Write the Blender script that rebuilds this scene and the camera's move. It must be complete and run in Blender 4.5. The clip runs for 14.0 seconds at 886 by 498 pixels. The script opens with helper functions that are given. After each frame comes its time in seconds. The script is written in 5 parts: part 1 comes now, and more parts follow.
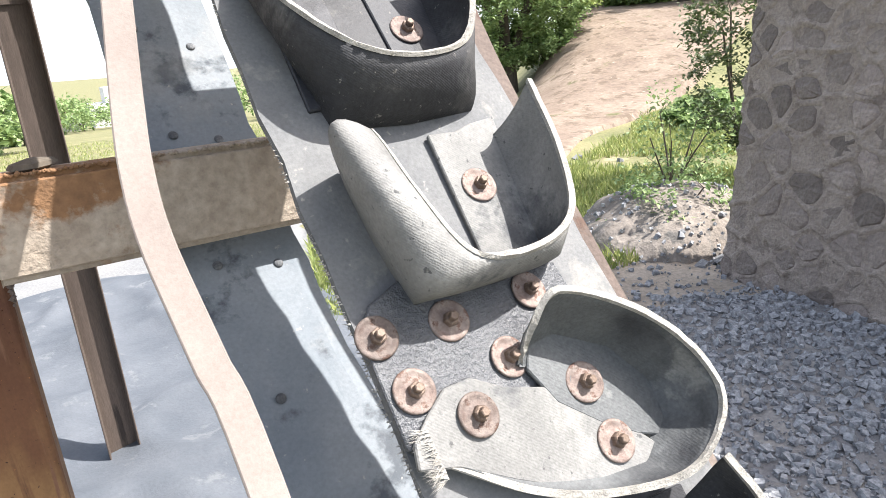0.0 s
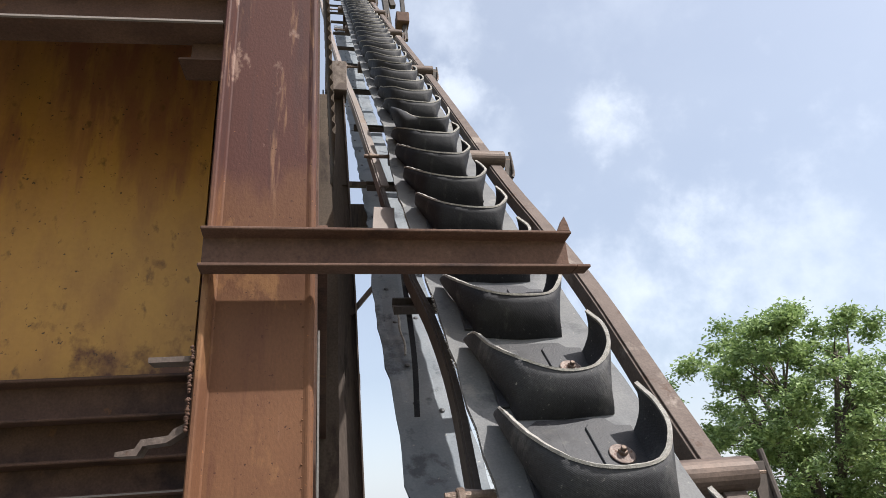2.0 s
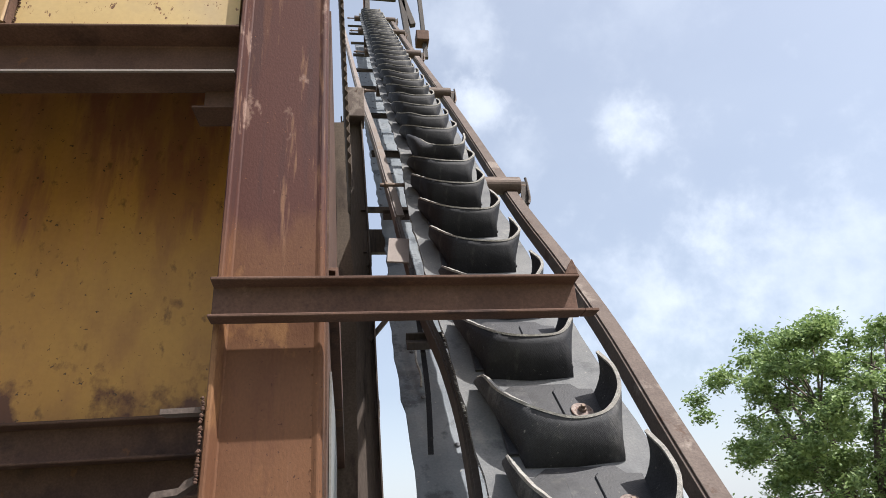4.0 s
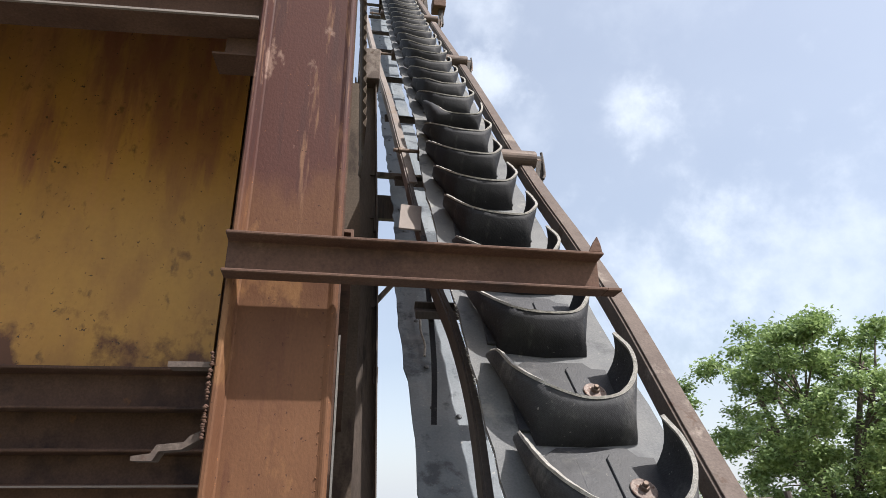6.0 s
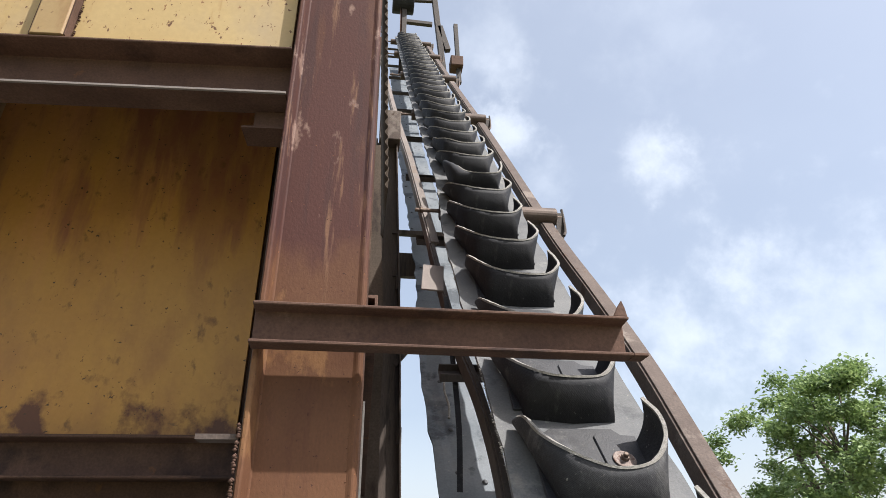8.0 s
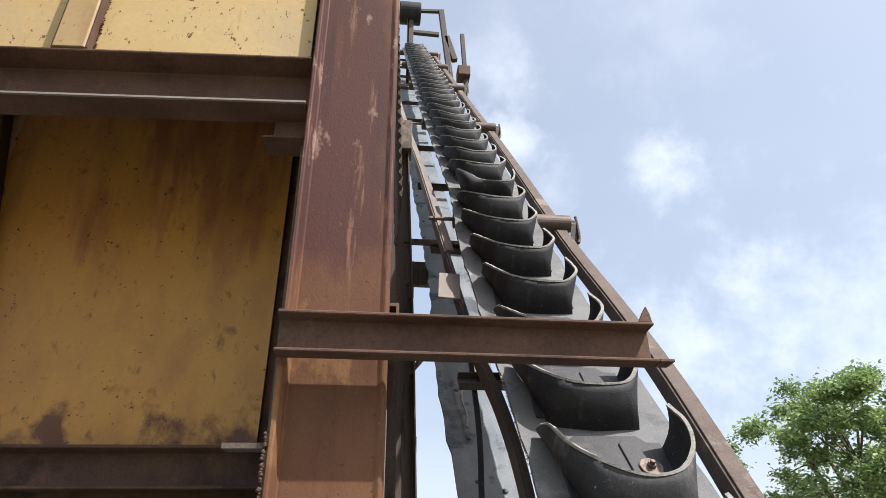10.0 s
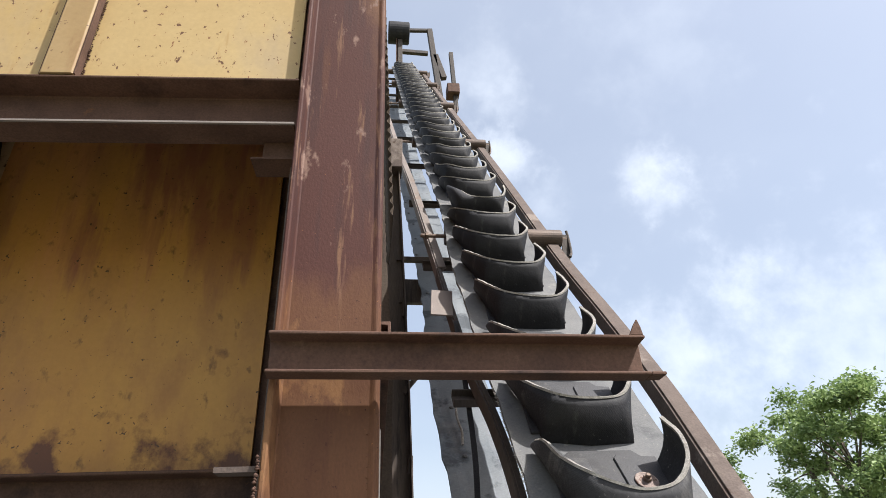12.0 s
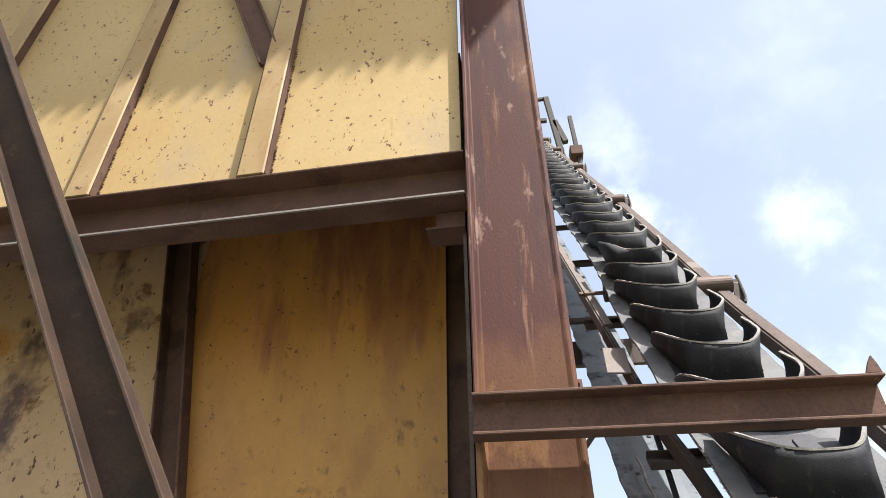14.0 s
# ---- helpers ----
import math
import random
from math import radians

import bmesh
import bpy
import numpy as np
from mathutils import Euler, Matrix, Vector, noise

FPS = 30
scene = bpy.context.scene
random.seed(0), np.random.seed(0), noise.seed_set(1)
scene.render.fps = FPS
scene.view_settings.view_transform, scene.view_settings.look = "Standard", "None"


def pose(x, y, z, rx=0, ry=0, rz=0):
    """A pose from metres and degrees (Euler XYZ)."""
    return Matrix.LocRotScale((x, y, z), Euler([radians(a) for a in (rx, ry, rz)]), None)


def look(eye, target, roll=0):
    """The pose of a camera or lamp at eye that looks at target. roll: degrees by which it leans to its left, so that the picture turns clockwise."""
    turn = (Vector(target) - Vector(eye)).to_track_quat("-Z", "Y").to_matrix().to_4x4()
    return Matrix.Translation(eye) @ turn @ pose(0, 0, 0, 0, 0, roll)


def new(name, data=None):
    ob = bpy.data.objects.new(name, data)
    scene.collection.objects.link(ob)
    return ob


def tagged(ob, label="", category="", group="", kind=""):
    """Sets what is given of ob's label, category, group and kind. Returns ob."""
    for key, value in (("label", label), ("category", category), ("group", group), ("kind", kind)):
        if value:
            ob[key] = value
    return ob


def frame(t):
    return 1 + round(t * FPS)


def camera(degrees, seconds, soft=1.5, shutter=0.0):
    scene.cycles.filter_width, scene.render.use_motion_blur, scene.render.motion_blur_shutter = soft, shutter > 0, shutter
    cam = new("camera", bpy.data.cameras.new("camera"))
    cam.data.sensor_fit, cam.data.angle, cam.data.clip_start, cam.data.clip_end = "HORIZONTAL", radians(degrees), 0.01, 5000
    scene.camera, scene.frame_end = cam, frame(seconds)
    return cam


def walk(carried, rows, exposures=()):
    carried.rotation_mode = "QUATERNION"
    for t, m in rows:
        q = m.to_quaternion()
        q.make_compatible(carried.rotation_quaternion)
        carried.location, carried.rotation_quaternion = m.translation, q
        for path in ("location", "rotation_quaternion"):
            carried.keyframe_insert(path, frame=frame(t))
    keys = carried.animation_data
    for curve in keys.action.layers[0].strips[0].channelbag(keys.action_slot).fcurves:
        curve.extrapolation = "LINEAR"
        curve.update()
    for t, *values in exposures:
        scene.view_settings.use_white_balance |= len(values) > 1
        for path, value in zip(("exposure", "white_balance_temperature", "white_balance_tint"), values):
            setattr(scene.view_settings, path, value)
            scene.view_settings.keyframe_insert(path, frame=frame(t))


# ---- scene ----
cam = camera(70.2, 14.0, soft=0.6)
PATH = [
    (0, (0.006, 0.114, 1.732), (1.037, 1.716, 1.123), -4.0),
    (0.4, (0.01, 0.172, 1.81), (0.859, 1.962, 1.535), -4.2),
    (0.5, (0.01, 0.173, 1.84), (0.828, 1.985, 1.623), -3.5),
    (1, (0.001, 0.173, 1.902), (0.74, 2.032, 1.935), -3.3),
    (1.5, (-0.021, 0.146, 1.968), (0.614, 2.009, 2.324), -2.8),
    (1.8, (-0.029, 0.135, 2.011), (0.423, 1.953, 2.712), -3.3),
    (2, (-0.052, 0.127, 2.028), (0.332, 1.914, 2.839), -4.5),
    (2.2, (-0.054, 0.121, 2.077), (0.288, 1.916, 2.889), -5.9),
    (4.3, (-0.012, 0.09, 2.085), (0.297, 1.874, 2.937), -4.0),
    (4.5, (-0.009, 0.098, 2.088), (0.337, 1.887, 2.913), -4.5),
    (5, (-0.015, 0.109, 2.083), (0.317, 1.925, 2.854), -2.6),
    (5.5, (-0.048, 0.133, 2.075), (0.266, 1.957, 2.832), -2.5),
    (6, (-0.057, 0.133, 2.091), (0.257, 1.952, 2.86), -0.4),
    (6.5, (-0.048, 0.121, 2.099), (0.276, 1.905, 2.942), -0.4),
    (7, (-0.049, 0.115, 2.107), (0.211, 1.879, 3.013), 0.3),
    (7.5, (-0.054, 0.115, 2.107), (0.216, 1.884, 3.0), -0.0),
    (8, (-0.065, 0.113, 2.114), (0.175, 1.875, 3.03), -0.4),
    (8.2, (-0.063, 0.115, 2.11), (0.193, 1.88, 3.015), -0.9),
    (10.3, (-0.104, 0.123, 2.112), (0.091, 1.865, 3.076), -0.4),
    (10.5, (-0.11, 0.126, 2.117), (0.05, 1.857, 3.106), -0.8),
    (11, (-0.12, 0.128, 2.112), (0.07, 1.873, 3.072), -0.1),
    (11.5, (-0.106, 0.117, 2.116), (0.088, 1.832, 3.127), -1.4),
    (12, (-0.088, 0.116, 2.111), (0.147, 1.839, 3.099), -2.2),
    (12.5, (-0.089, 0.106, 2.114), (0.148, 1.804, 3.144), -2.0),
    (13, (-0.106, 0.095, 2.144), (0.067, 1.696, 3.33), -0.3),
    (13.5, (-0.121, 0.105, 2.103), (-0.013, 1.779, 3.192), -0.8),
    (14, (-0.197, 0.134, 2.092), (-0.362, 1.737, 3.276), -0.4),
]
walk(cam, [(t, look(eye, target, roll)) for t, eye, target, roll in PATH],
     exposures=[(0.0, 1.46), (0.5, 1.17), (1.0, 0.86), (1.5, 0.70), (2.0, 0.62), (5.5, 0.64), (8.0, 0.62), (10.5, 0.68), (12.5, 0.66), (13.0, 0.68), (13.5, 0.62), (14.0, 0.97)])

# ---- world and sun ----
SUN = Vector((1.28, -1.0, 2.3)).normalized()
world = bpy.data.worlds.new("sky")
scene.world = world
world.use_nodes = True
wn, wl = world.node_tree.nodes, world.node_tree.links
sky = wn.new("ShaderNodeTexSky")
sky.sky_type, sky.sun_disc = "NISHITA", False
sky.sun_elevation = math.asin(SUN.z)
sky.sun_rotation = math.atan2(SUN.x, SUN.y)
sky.dust_density, sky.air_density = 4.0, 1.0
back = wn["Background"]
back.inputs["Strength"].default_value = 0.125
wco = wn.new("ShaderNodeTexCoord")
wmap = wn.new("ShaderNodeMapping")
wmap.inputs["Scale"].default_value = (1.0, 1.0, 1.7)
wl.new(wco.outputs["Generated"], wmap.inputs["Vector"])
wno = wn.new("ShaderNodeTexNoise")
wno.inputs["Scale"].default_value, wno.inputs["Detail"].default_value, wno.inputs["Roughness"].default_value = 3.1, 9.0, 0.52
wl.new(wmap.outputs["Vector"], wno.inputs["Vector"])
wpf = wn.new("ShaderNodeTexNoise")
wpf.inputs["Scale"].default_value, wpf.inputs["Detail"].default_value, wpf.inputs["Roughness"].default_value = 11.0, 8.0, 0.6
wl.new(wco.outputs["Generated"], wpf.inputs["Vector"])


def sky_math(op, a, b=0.0, c=0.0):
    x = wn.new("ShaderNodeMath")
    x.operation = op
    for sock, val in zip(x.inputs, (a, b, c)):
        if isinstance(val, bpy.types.NodeSocket):
            wl.new(val, sock)
        else:
            sock.default_value = val
    return x.outputs["Value"]


def sky_range(src, lo, hi, out_lo, out_hi):
    x = wn.new("ShaderNodeMapRange")
    x.interpolation_type = "SMOOTHSTEP"
    for key, val in (("From Min", lo), ("From Max", hi), ("To Min", out_lo), ("To Max", out_hi)):
        x.inputs[key].default_value = val
    wl.new(src, x.inputs["Value"])
    return x.outputs["Result"]


veil = sky_range(wno.outputs["Fac"], 0.40, 0.75, 0.245, 0.28)
# fair-weather puffs: direction, angular radius, how solid
for way, radius, solid in (((0.412, 0.733, 0.541), 0.08, 0.24), ((0.395, 0.728, 0.562), 0.055, 0.22), ((0.43, 0.738, 0.52), 0.055, 0.16), ((0.210, 0.766, 0.607), 0.065, 0.46),
                           ((0.178, 0.682, 0.709), 0.10, 0.20), ((0.215, 0.715, 0.665), 0.07, 0.16), ((0.400, 0.605, 0.690), 0.15, 0.12), ((0.27, 0.795, 0.54), 0.06, 0.22),
                           ((0.554, 0.771, 0.315), 0.24, 0.20), ((0.455, 0.83, 0.32), 0.18, 0.22), ((0.66, 0.70, 0.28), 0.25, 0.2), ((-0.55, 0.45, 0.70), 0.25, 0.2), ((0.1, -0.85, 0.5), 0.3, 0.2),
                           ((-0.8, -0.3, 0.5), 0.25, 0.2), ((0.85, -0.1, 0.5), 0.25, 0.2)):
    vd = wn.new("ShaderNodeVectorMath")
    vd.operation = "DISTANCE"
    vd.inputs[1].default_value = Vector(way).normalized()
    wl.new(wco.outputs["Generated"], vd.inputs[0])
    near = sky_math("MULTIPLY_ADD", vd.outputs["Value"], -1.0 / radius, 1.0)
    lumpy = sky_math("MULTIPLY_ADD", sky_math("SUBTRACT", wpf.outputs["Fac"], 0.5), 3.2, near)
    veil = sky_math("ADD", veil, sky_math("MULTIPLY", sky_range(lumpy, 0.0, 1.35, 0.0, solid), sky_math("SUBTRACT", 1.0, veil)))
wmi = wn.new("ShaderNodeMixRGB")
wmi.inputs["Color2"].default_value = (6.7, 7.15, 7.8, 1)
wse = wn.new("ShaderNodeSeparateXYZ")
wl.new(wco.outputs["Generated"], wse.inputs["Vector"])
whz = wn.new("ShaderNodeMapRange")
for key, val in (("From Min", -0.05), ("From Max", 0.42), ("To Min", 0.62), ("To Max", 0.0)):
    whz.inputs[key].default_value = val
wl.new(wse.outputs["Z"], whz.inputs["Value"])
wad = wn.new("ShaderNodeMath")
wad.operation, wad.use_clamp = "MAXIMUM", True
wl.new(veil, wad.inputs[0])
wl.new(whz.outputs["Result"], wad.inputs[1])
wl.new(wad.outputs["Value"], wmi.inputs["Fac"])
wl.new(sky.outputs["Color"], wmi.inputs["Color1"])
wl.new(wmi.outputs["Color"], back.inputs["Color"])

sun_data = bpy.data.lights.new("sun", "SUN")
sun_data.energy, sun_data.angle, sun_data.color = 4.6, radians(0.55), (1.0, 0.97, 0.935)
sun = new("sun", sun_data)
sun.matrix_world = look(SUN * 30, (0, 0, 0))

# ---- materials ----


def material(name, base, second, rough=0.7, metal=0.0, scale=8.0, fine=120.0, bump=0.3, third=None, third_at=0.62,
             third_scale=3.0, stretch=(1, 1, 1), vary=0.0, contrast=(0.35, 0.68), bump_dist=0.004, weave=0.0, layers=(), grain_low=0.6, spec=0.4):
    """Two tones over coarse noise, fine grain in the relief, and a third tone in worn or stained patches."""
    m = bpy.data.materials.new(name)
    m.use_nodes = True
    n, l = m.node_tree.nodes, m.node_tree.links
    bsdf = n["Principled BSDF"]
    bsdf.inputs["Metallic"].default_value = metal
    bsdf.inputs["Specular IOR Level"].default_value = spec
    co = n.new("ShaderNodeTexCoord")
    mp = n.new("ShaderNodeMapping")
    mp.inputs["Scale"].default_value = stretch
    l.new(co.outputs["Object"], mp.inputs["Vector"])

    def noise_node(sc, detail=5.0, roughness=0.6):
        t = n.new("ShaderNodeTexNoise")
        t.inputs["Scale"].default_value, t.inputs["Detail"].default_value = sc, detail
        t.inputs["Roughness"].default_value = roughness
        l.new(mp.outputs["Vector"], t.inputs["Vector"])
        return t

    def ramp(src, lo, hi):
        r = n.new("ShaderNodeMapRange")
        r.inputs["From Min"].default_value, r.inputs["From Max"].default_value = lo, hi
        l.new(src, r.inputs["Value"])
        return r.outputs["Result"]

    def mix(fac, a, b, blend="MIX"):
        x = n.new("ShaderNodeMixRGB")
        x.blend_type = blend
        for sock, v in ((x.inputs["Fac"], fac), (x.inputs["Color1"], a), (x.inputs["Color2"], b)):
            if isinstance(v, bpy.types.NodeSocket):
                l.new(v, sock)
            elif isinstance(v, (int, float)):
                sock.default_value = v
            else:
                sock.default_value = (*v, 1)
        return x.outputs["Color"]

    coarse, grain = noise_node(scale), noise_node(fine, 3.0)
    col = mix(ramp(coarse.outputs["Fac"], *contrast), base, second)
    if third:
        patches = noise_node(third_scale, 8.0, 0.65)
        col = mix(ramp(patches.outputs["Fac"], third_at, third_at + 0.06), col, third)
    for tone, size, at, soft, long, z0, z1 in layers:
        # stains: a tone where the noise passes a limit, fewer towards z0 than z1
        lm = n.new("ShaderNodeMapping")
        lm.inputs["Scale"].default_value = long
        l.new(co.outputs["Object"], lm.inputs["Vector"])
        ln = noise_node(size, 6.0, 0.62)
        l.new(lm.outputs["Vector"], ln.inputs["Vector"])
        value = ln.outputs["Fac"]
        if z0 != z1:
            sz = n.new("ShaderNodeSeparateXYZ")
            l.new(co.outputs["Object"], sz.inputs["Vector"])
            zr = n.new("ShaderNodeMapRange")
            zr.inputs["From Min"].default_value, zr.inputs["From Max"].default_value = z0, z1
            zr.inputs["To Min"].default_value, zr.inputs["To Max"].default_value = -0.3, 0.0
            l.new(sz.outputs["Z"], zr.inputs["Value"])
            both = n.new("ShaderNodeMath")
            l.new(value, both.inputs[0])
            l.new(zr.outputs["Result"], both.inputs[1])
            value = both.outputs["Value"]
        col = mix(ramp(value, at, at + soft), col, tone)
    shade = ramp(grain.outputs["Fac"], 0.25, 0.75)
    dark = mix(1.0, col, (grain_low, grain_low, grain_low), "MULTIPLY")
    col = mix(shade, dark, col)
    if vary:
        info = n.new("ShaderNodeObjectInfo")
        hsv = n.new("ShaderNodeHueSaturation")
        r = n.new("ShaderNodeMapRange")
        r.inputs["To Min"].default_value, r.inputs["To Max"].default_value = 1 - vary, 1 + vary
        l.new(info.outputs["Random"], r.inputs["Value"])
        l.new(r.outputs["Result"], hsv.inputs["Value"])
        l.new(col, hsv.inputs["Color"])
        col = hsv.outputs["Color"]
    l.new(col, bsdf.inputs["Base Color"])
    rr = n.new("ShaderNodeMapRange")
    rr.inputs["To Min"].default_value, rr.inputs["To Max"].default_value = max(0.05, rough - 0.14), min(1, rough + 0.12)
    l.new(coarse.outputs["Fac"], rr.inputs["Value"])
    l.new(rr.outputs["Result"], bsdf.inputs["Roughness"])
    b = n.new("ShaderNodeBump")
    b.inputs["Strength"].default_value, b.inputs["Distance"].default_value = bump, bump_dist
    add = n.new("ShaderNodeMath")
    add.operation = "MULTIPLY_ADD"
    add.inputs[1].default_value = 0.5
    l.new(grain.outputs["Fac"], add.inputs[0])
    l.new(coarse.outputs["Fac"], add.inputs[2])
    height = add.outputs["Value"]
    if weave:
        cord = n.new("ShaderNodeTexWave")
        cord.wave_type, cord.bands_direction = "BANDS", "DIAGONAL"
        cord.inputs["Scale"].default_value, cord.inputs["Distortion"].default_value, cord.inputs["Detail"].default_value = weave, 3.0, 2.0
        l.new(co.outputs["Object"], cord.inputs["Vector"])
        both = n.new("ShaderNodeMath")
        both.operation = "MULTIPLY_ADD"
        both.inputs[1].default_value = 0.06
        l.new(cord.outputs["Fac"], both.inputs[0])
        l.new(height, both.inputs[2])
        height = both.outputs["Value"]
    l.new(height, b.inputs["Height"])
    l.new(b.outputs["Normal"], bsdf.inputs["Normal"])
    return m


ONE = (1, 1, 1)
RUBBER = material("bucket_rubber", (0.016, 0.0165, 0.020), (0.040, 0.040, 0.045), 0.66, spec=0.25, scale=9, fine=210, bump=0.4,
                  third=(0.07, 0.068, 0.068), third_at=0.60, third_scale=6, vary=0.25, weave=150,
                  layers=[((0.09, 0.088, 0.085), 24, 0.61, 0.14, (1, 1, 0.35), 0, 0), ((0.014, 0.014, 0.017), 5, 0.55, 0.12, ONE, 0, 0),
                          ((0.15, 0.146, 0.138), 130, 0.66, 0.06, ONE, 0, 0)])
# dusty copy of the bucket rubber, brightened so the low buckets look lit
RUBBER_DUSTY_BRIGHT = material("dusty_brightened_rubber", (0.030, 0.0305, 0.034), (0.066, 0.066, 0.070), 0.72, scale=8, fine=210, bump=0.5, spec=0.25,
                        third=(0.115, 0.112, 0.108), third_at=0.56, third_scale=6, weave=150,
                        layers=[((0.15, 0.146, 0.14), 14, 0.57, 0.16, (1, 1, 0.4), 0, 0), ((0.022, 0.022, 0.026), 6, 0.56, 0.14, ONE, 0, 0),
                                ((0.22, 0.21, 0.195), 110, 0.64, 0.06, ONE, 0, 0)])
FLOOR = material("dusty_bucket_rubber", (0.026, 0.027, 0.033), (0.062, 0.062, 0.068), 0.62, scale=8, fine=210, bump=0.4, weave=110,
                 third=(0.12, 0.116, 0.108), third_at=0.60, third_scale=9, vary=0.3,
                 layers=[((0.018, 0.018, 0.022), 7, 0.54, 0.12, ONE, 0, 0), ((0.20, 0.185, 0.16), 90, 0.66, 0.06, ONE, 0, 0)])
WORN = material("worn_rubber", (0.165, 0.163, 0.158), (0.26, 0.256, 0.246), 0.75, scale=10, fine=230, bump=0.45, spec=0.3,
                third=(0.105, 0.107, 0.11), third_at=0.53, third_scale=6, weave=150, grain_low=0.7,
                layers=[((0.33, 0.32, 0.30), 9, 0.56, 0.16, ONE, 0, 0), ((0.075, 0.078, 0.084), 11, 0.57, 0.16, (1, 0.6, 1), 0, 0), ((0.09, 0.09, 0.09), 90, 0.63, 0.05, ONE, 0, 0)])
CUP = material("grimy_rubber", (0.075, 0.08, 0.084), (0.135, 0.14, 0.143), 0.6, scale=12, fine=230, bump=0.4, weave=120,
               third=(0.20, 0.20, 0.195), third_at=0.58, third_scale=9, layers=[((0.045, 0.047, 0.052), 8, 0.55, 0.14, (1, 0.5, 1), 0, 0)])
PATCH = material("dimpled_rubber", (0.075, 0.078, 0.086), (0.125, 0.128, 0.136), 0.36, scale=14, fine=230, bump=1.0, bump_dist=0.006,
                 third=(0.17, 0.17, 0.172), third_at=0.60, third_scale=8)
PLY = material("cut_ply_edge", (0.27, 0.255, 0.23), (0.43, 0.41, 0.375), 0.9, scale=60, fine=420, bump=0.8)
BELT = material("belt_rubber", (0.135, 0.138, 0.143), (0.20, 0.20, 0.199), 0.85, scale=7, fine=220, bump=0.35, spec=0.25,
                third=(0.25, 0.243, 0.228), third_at=0.57, third_scale=6, grain_low=0.75,
                layers=[((0.085, 0.088, 0.094), 9, 0.56, 0.14, ONE, 0, 0), ((0.28, 0.27, 0.25), 70, 0.64, 0.06, ONE, 0, 0)])
RETURN = material("return_belt_rubber", (0.135, 0.158, 0.182), (0.22, 0.238, 0.255), 0.72, scale=4, fine=140, bump=0.25,
                  third=(0.075, 0.086, 0.10), third_at=0.56, third_scale=5, grain_low=0.8,
                  layers=[((0.26, 0.26, 0.255), 3, 0.60, 0.14, ONE, 0, 0), ((0.065, 0.073, 0.085), 14, 0.60, 0.12, ONE, 0, 0), ((0.33, 0.32, 0.30), 60, 0.66, 0.06, ONE, 0, 0)])
RUST = material("rusted_steel", (0.172, 0.082, 0.043), (0.116, 0.053, 0.031), 0.68, scale=4, fine=200, bump=0.28,
                third=(0.225, 0.115, 0.055), third_at=0.60, third_scale=7, contrast=(0.36, 0.64), grain_low=0.8, stretch=(1, 1, 0.6), spec=0.2,
                layers=[((0.36, 0.215, 0.095), 3, 0.40, 0.25, (1, 1, 0.5), 1.66, 1.30), ((0.082, 0.033, 0.027), 5, 0.31, 0.14, (1, 1, 0.55), 2.50, 2.72),
                        ((0.066, 0.030, 0.027), 9, 0.50, 0.12, (2.4, 2.4, 0.2), 2.4, 2.8), ((0.19, 0.10, 0.062), 14, 0.60, 0.08, (3, 3, 0.25), 0, 0),
                        ((0.24, 0.15, 0.12), 16, 0.60, 0.07, (1.2, 1.2, 0.6), 2.3, 2.9), ((0.06, 0.028, 0.02), 110, 0.655, 0.03, ONE, 0, 0),
                        ((0.11, 0.048, 0.03), 8, 0.57, 0.12, (2.6, 2.6, 0.25), 0, 0), ((0.30, 0.13, 0.055), 160, 0.67, 0.03, ONE, 0, 0)])
RUST_DARK = material("dark_rusted_steel", (0.10, 0.055, 0.040), (0.150, 0.086, 0.062), 0.75, spec=0.25, scale=9, fine=190, bump=0.3,
                     third=(0.19, 0.12, 0.085), third_at=0.63, third_scale=6,
                     layers=[((0.055, 0.033, 0.028), 5, 0.55, 0.12, ONE, 0, 0), ((0.17, 0.085, 0.045), 22, 0.66, 0.06, ONE, 0, 0)])
RUST_DUSTY = material("dusty_rusted_steel", (0.104, 0.076, 0.064), (0.162, 0.126, 0.108), 0.85, scale=11, fine=180, bump=0.3,
                      third=(0.24, 0.196, 0.168), third_at=0.58, third_scale=5, layers=[((0.095, 0.058, 0.043), 16, 0.60, 0.06, ONE, 0, 0)])
DUSTY = material("dust_coated_steel", (0.205, 0.172, 0.155), (0.26, 0.224, 0.203), 0.92, scale=6, fine=240, bump=0.25,
                 third=(0.22, 0.165, 0.13), third_at=0.6, third_scale=5, grain_low=0.8)
MUDDY = material("mud_caked_steel", (0.34, 0.275, 0.215), (0.47, 0.40, 0.325), 0.95, scale=8, fine=70, bump=0.8,
                 third=(0.24, 0.13, 0.065), third_at=0.52, third_scale=5, bump_dist=0.01)
WASHER = material("rusty_washer", (0.15, 0.105, 0.09), (0.29, 0.24, 0.213), 0.7, metal=0.2, scale=45, fine=300, bump=0.5, vary=0.35,
                  third=(0.13, 0.076, 0.058), third_at=0.56, third_scale=60)
BOLT_GREY = material("dusty_bolt_head", (0.09, 0.095, 0.105), (0.17, 0.172, 0.175), 0.7, metal=0.1, scale=60, fine=300, bump=0.4, vary=0.3)
BRACE_RUST = material("brown_rusted_steel", (0.042, 0.026, 0.019), (0.075, 0.046, 0.031), 0.75, scale=7, fine=190, bump=0.3,
                      third=(0.11, 0.062, 0.035), third_at=0.63, third_scale=9, spec=0.2, layers=[((0.03, 0.026, 0.02), 5, 0.55, 0.12, ONE, 0, 0)])
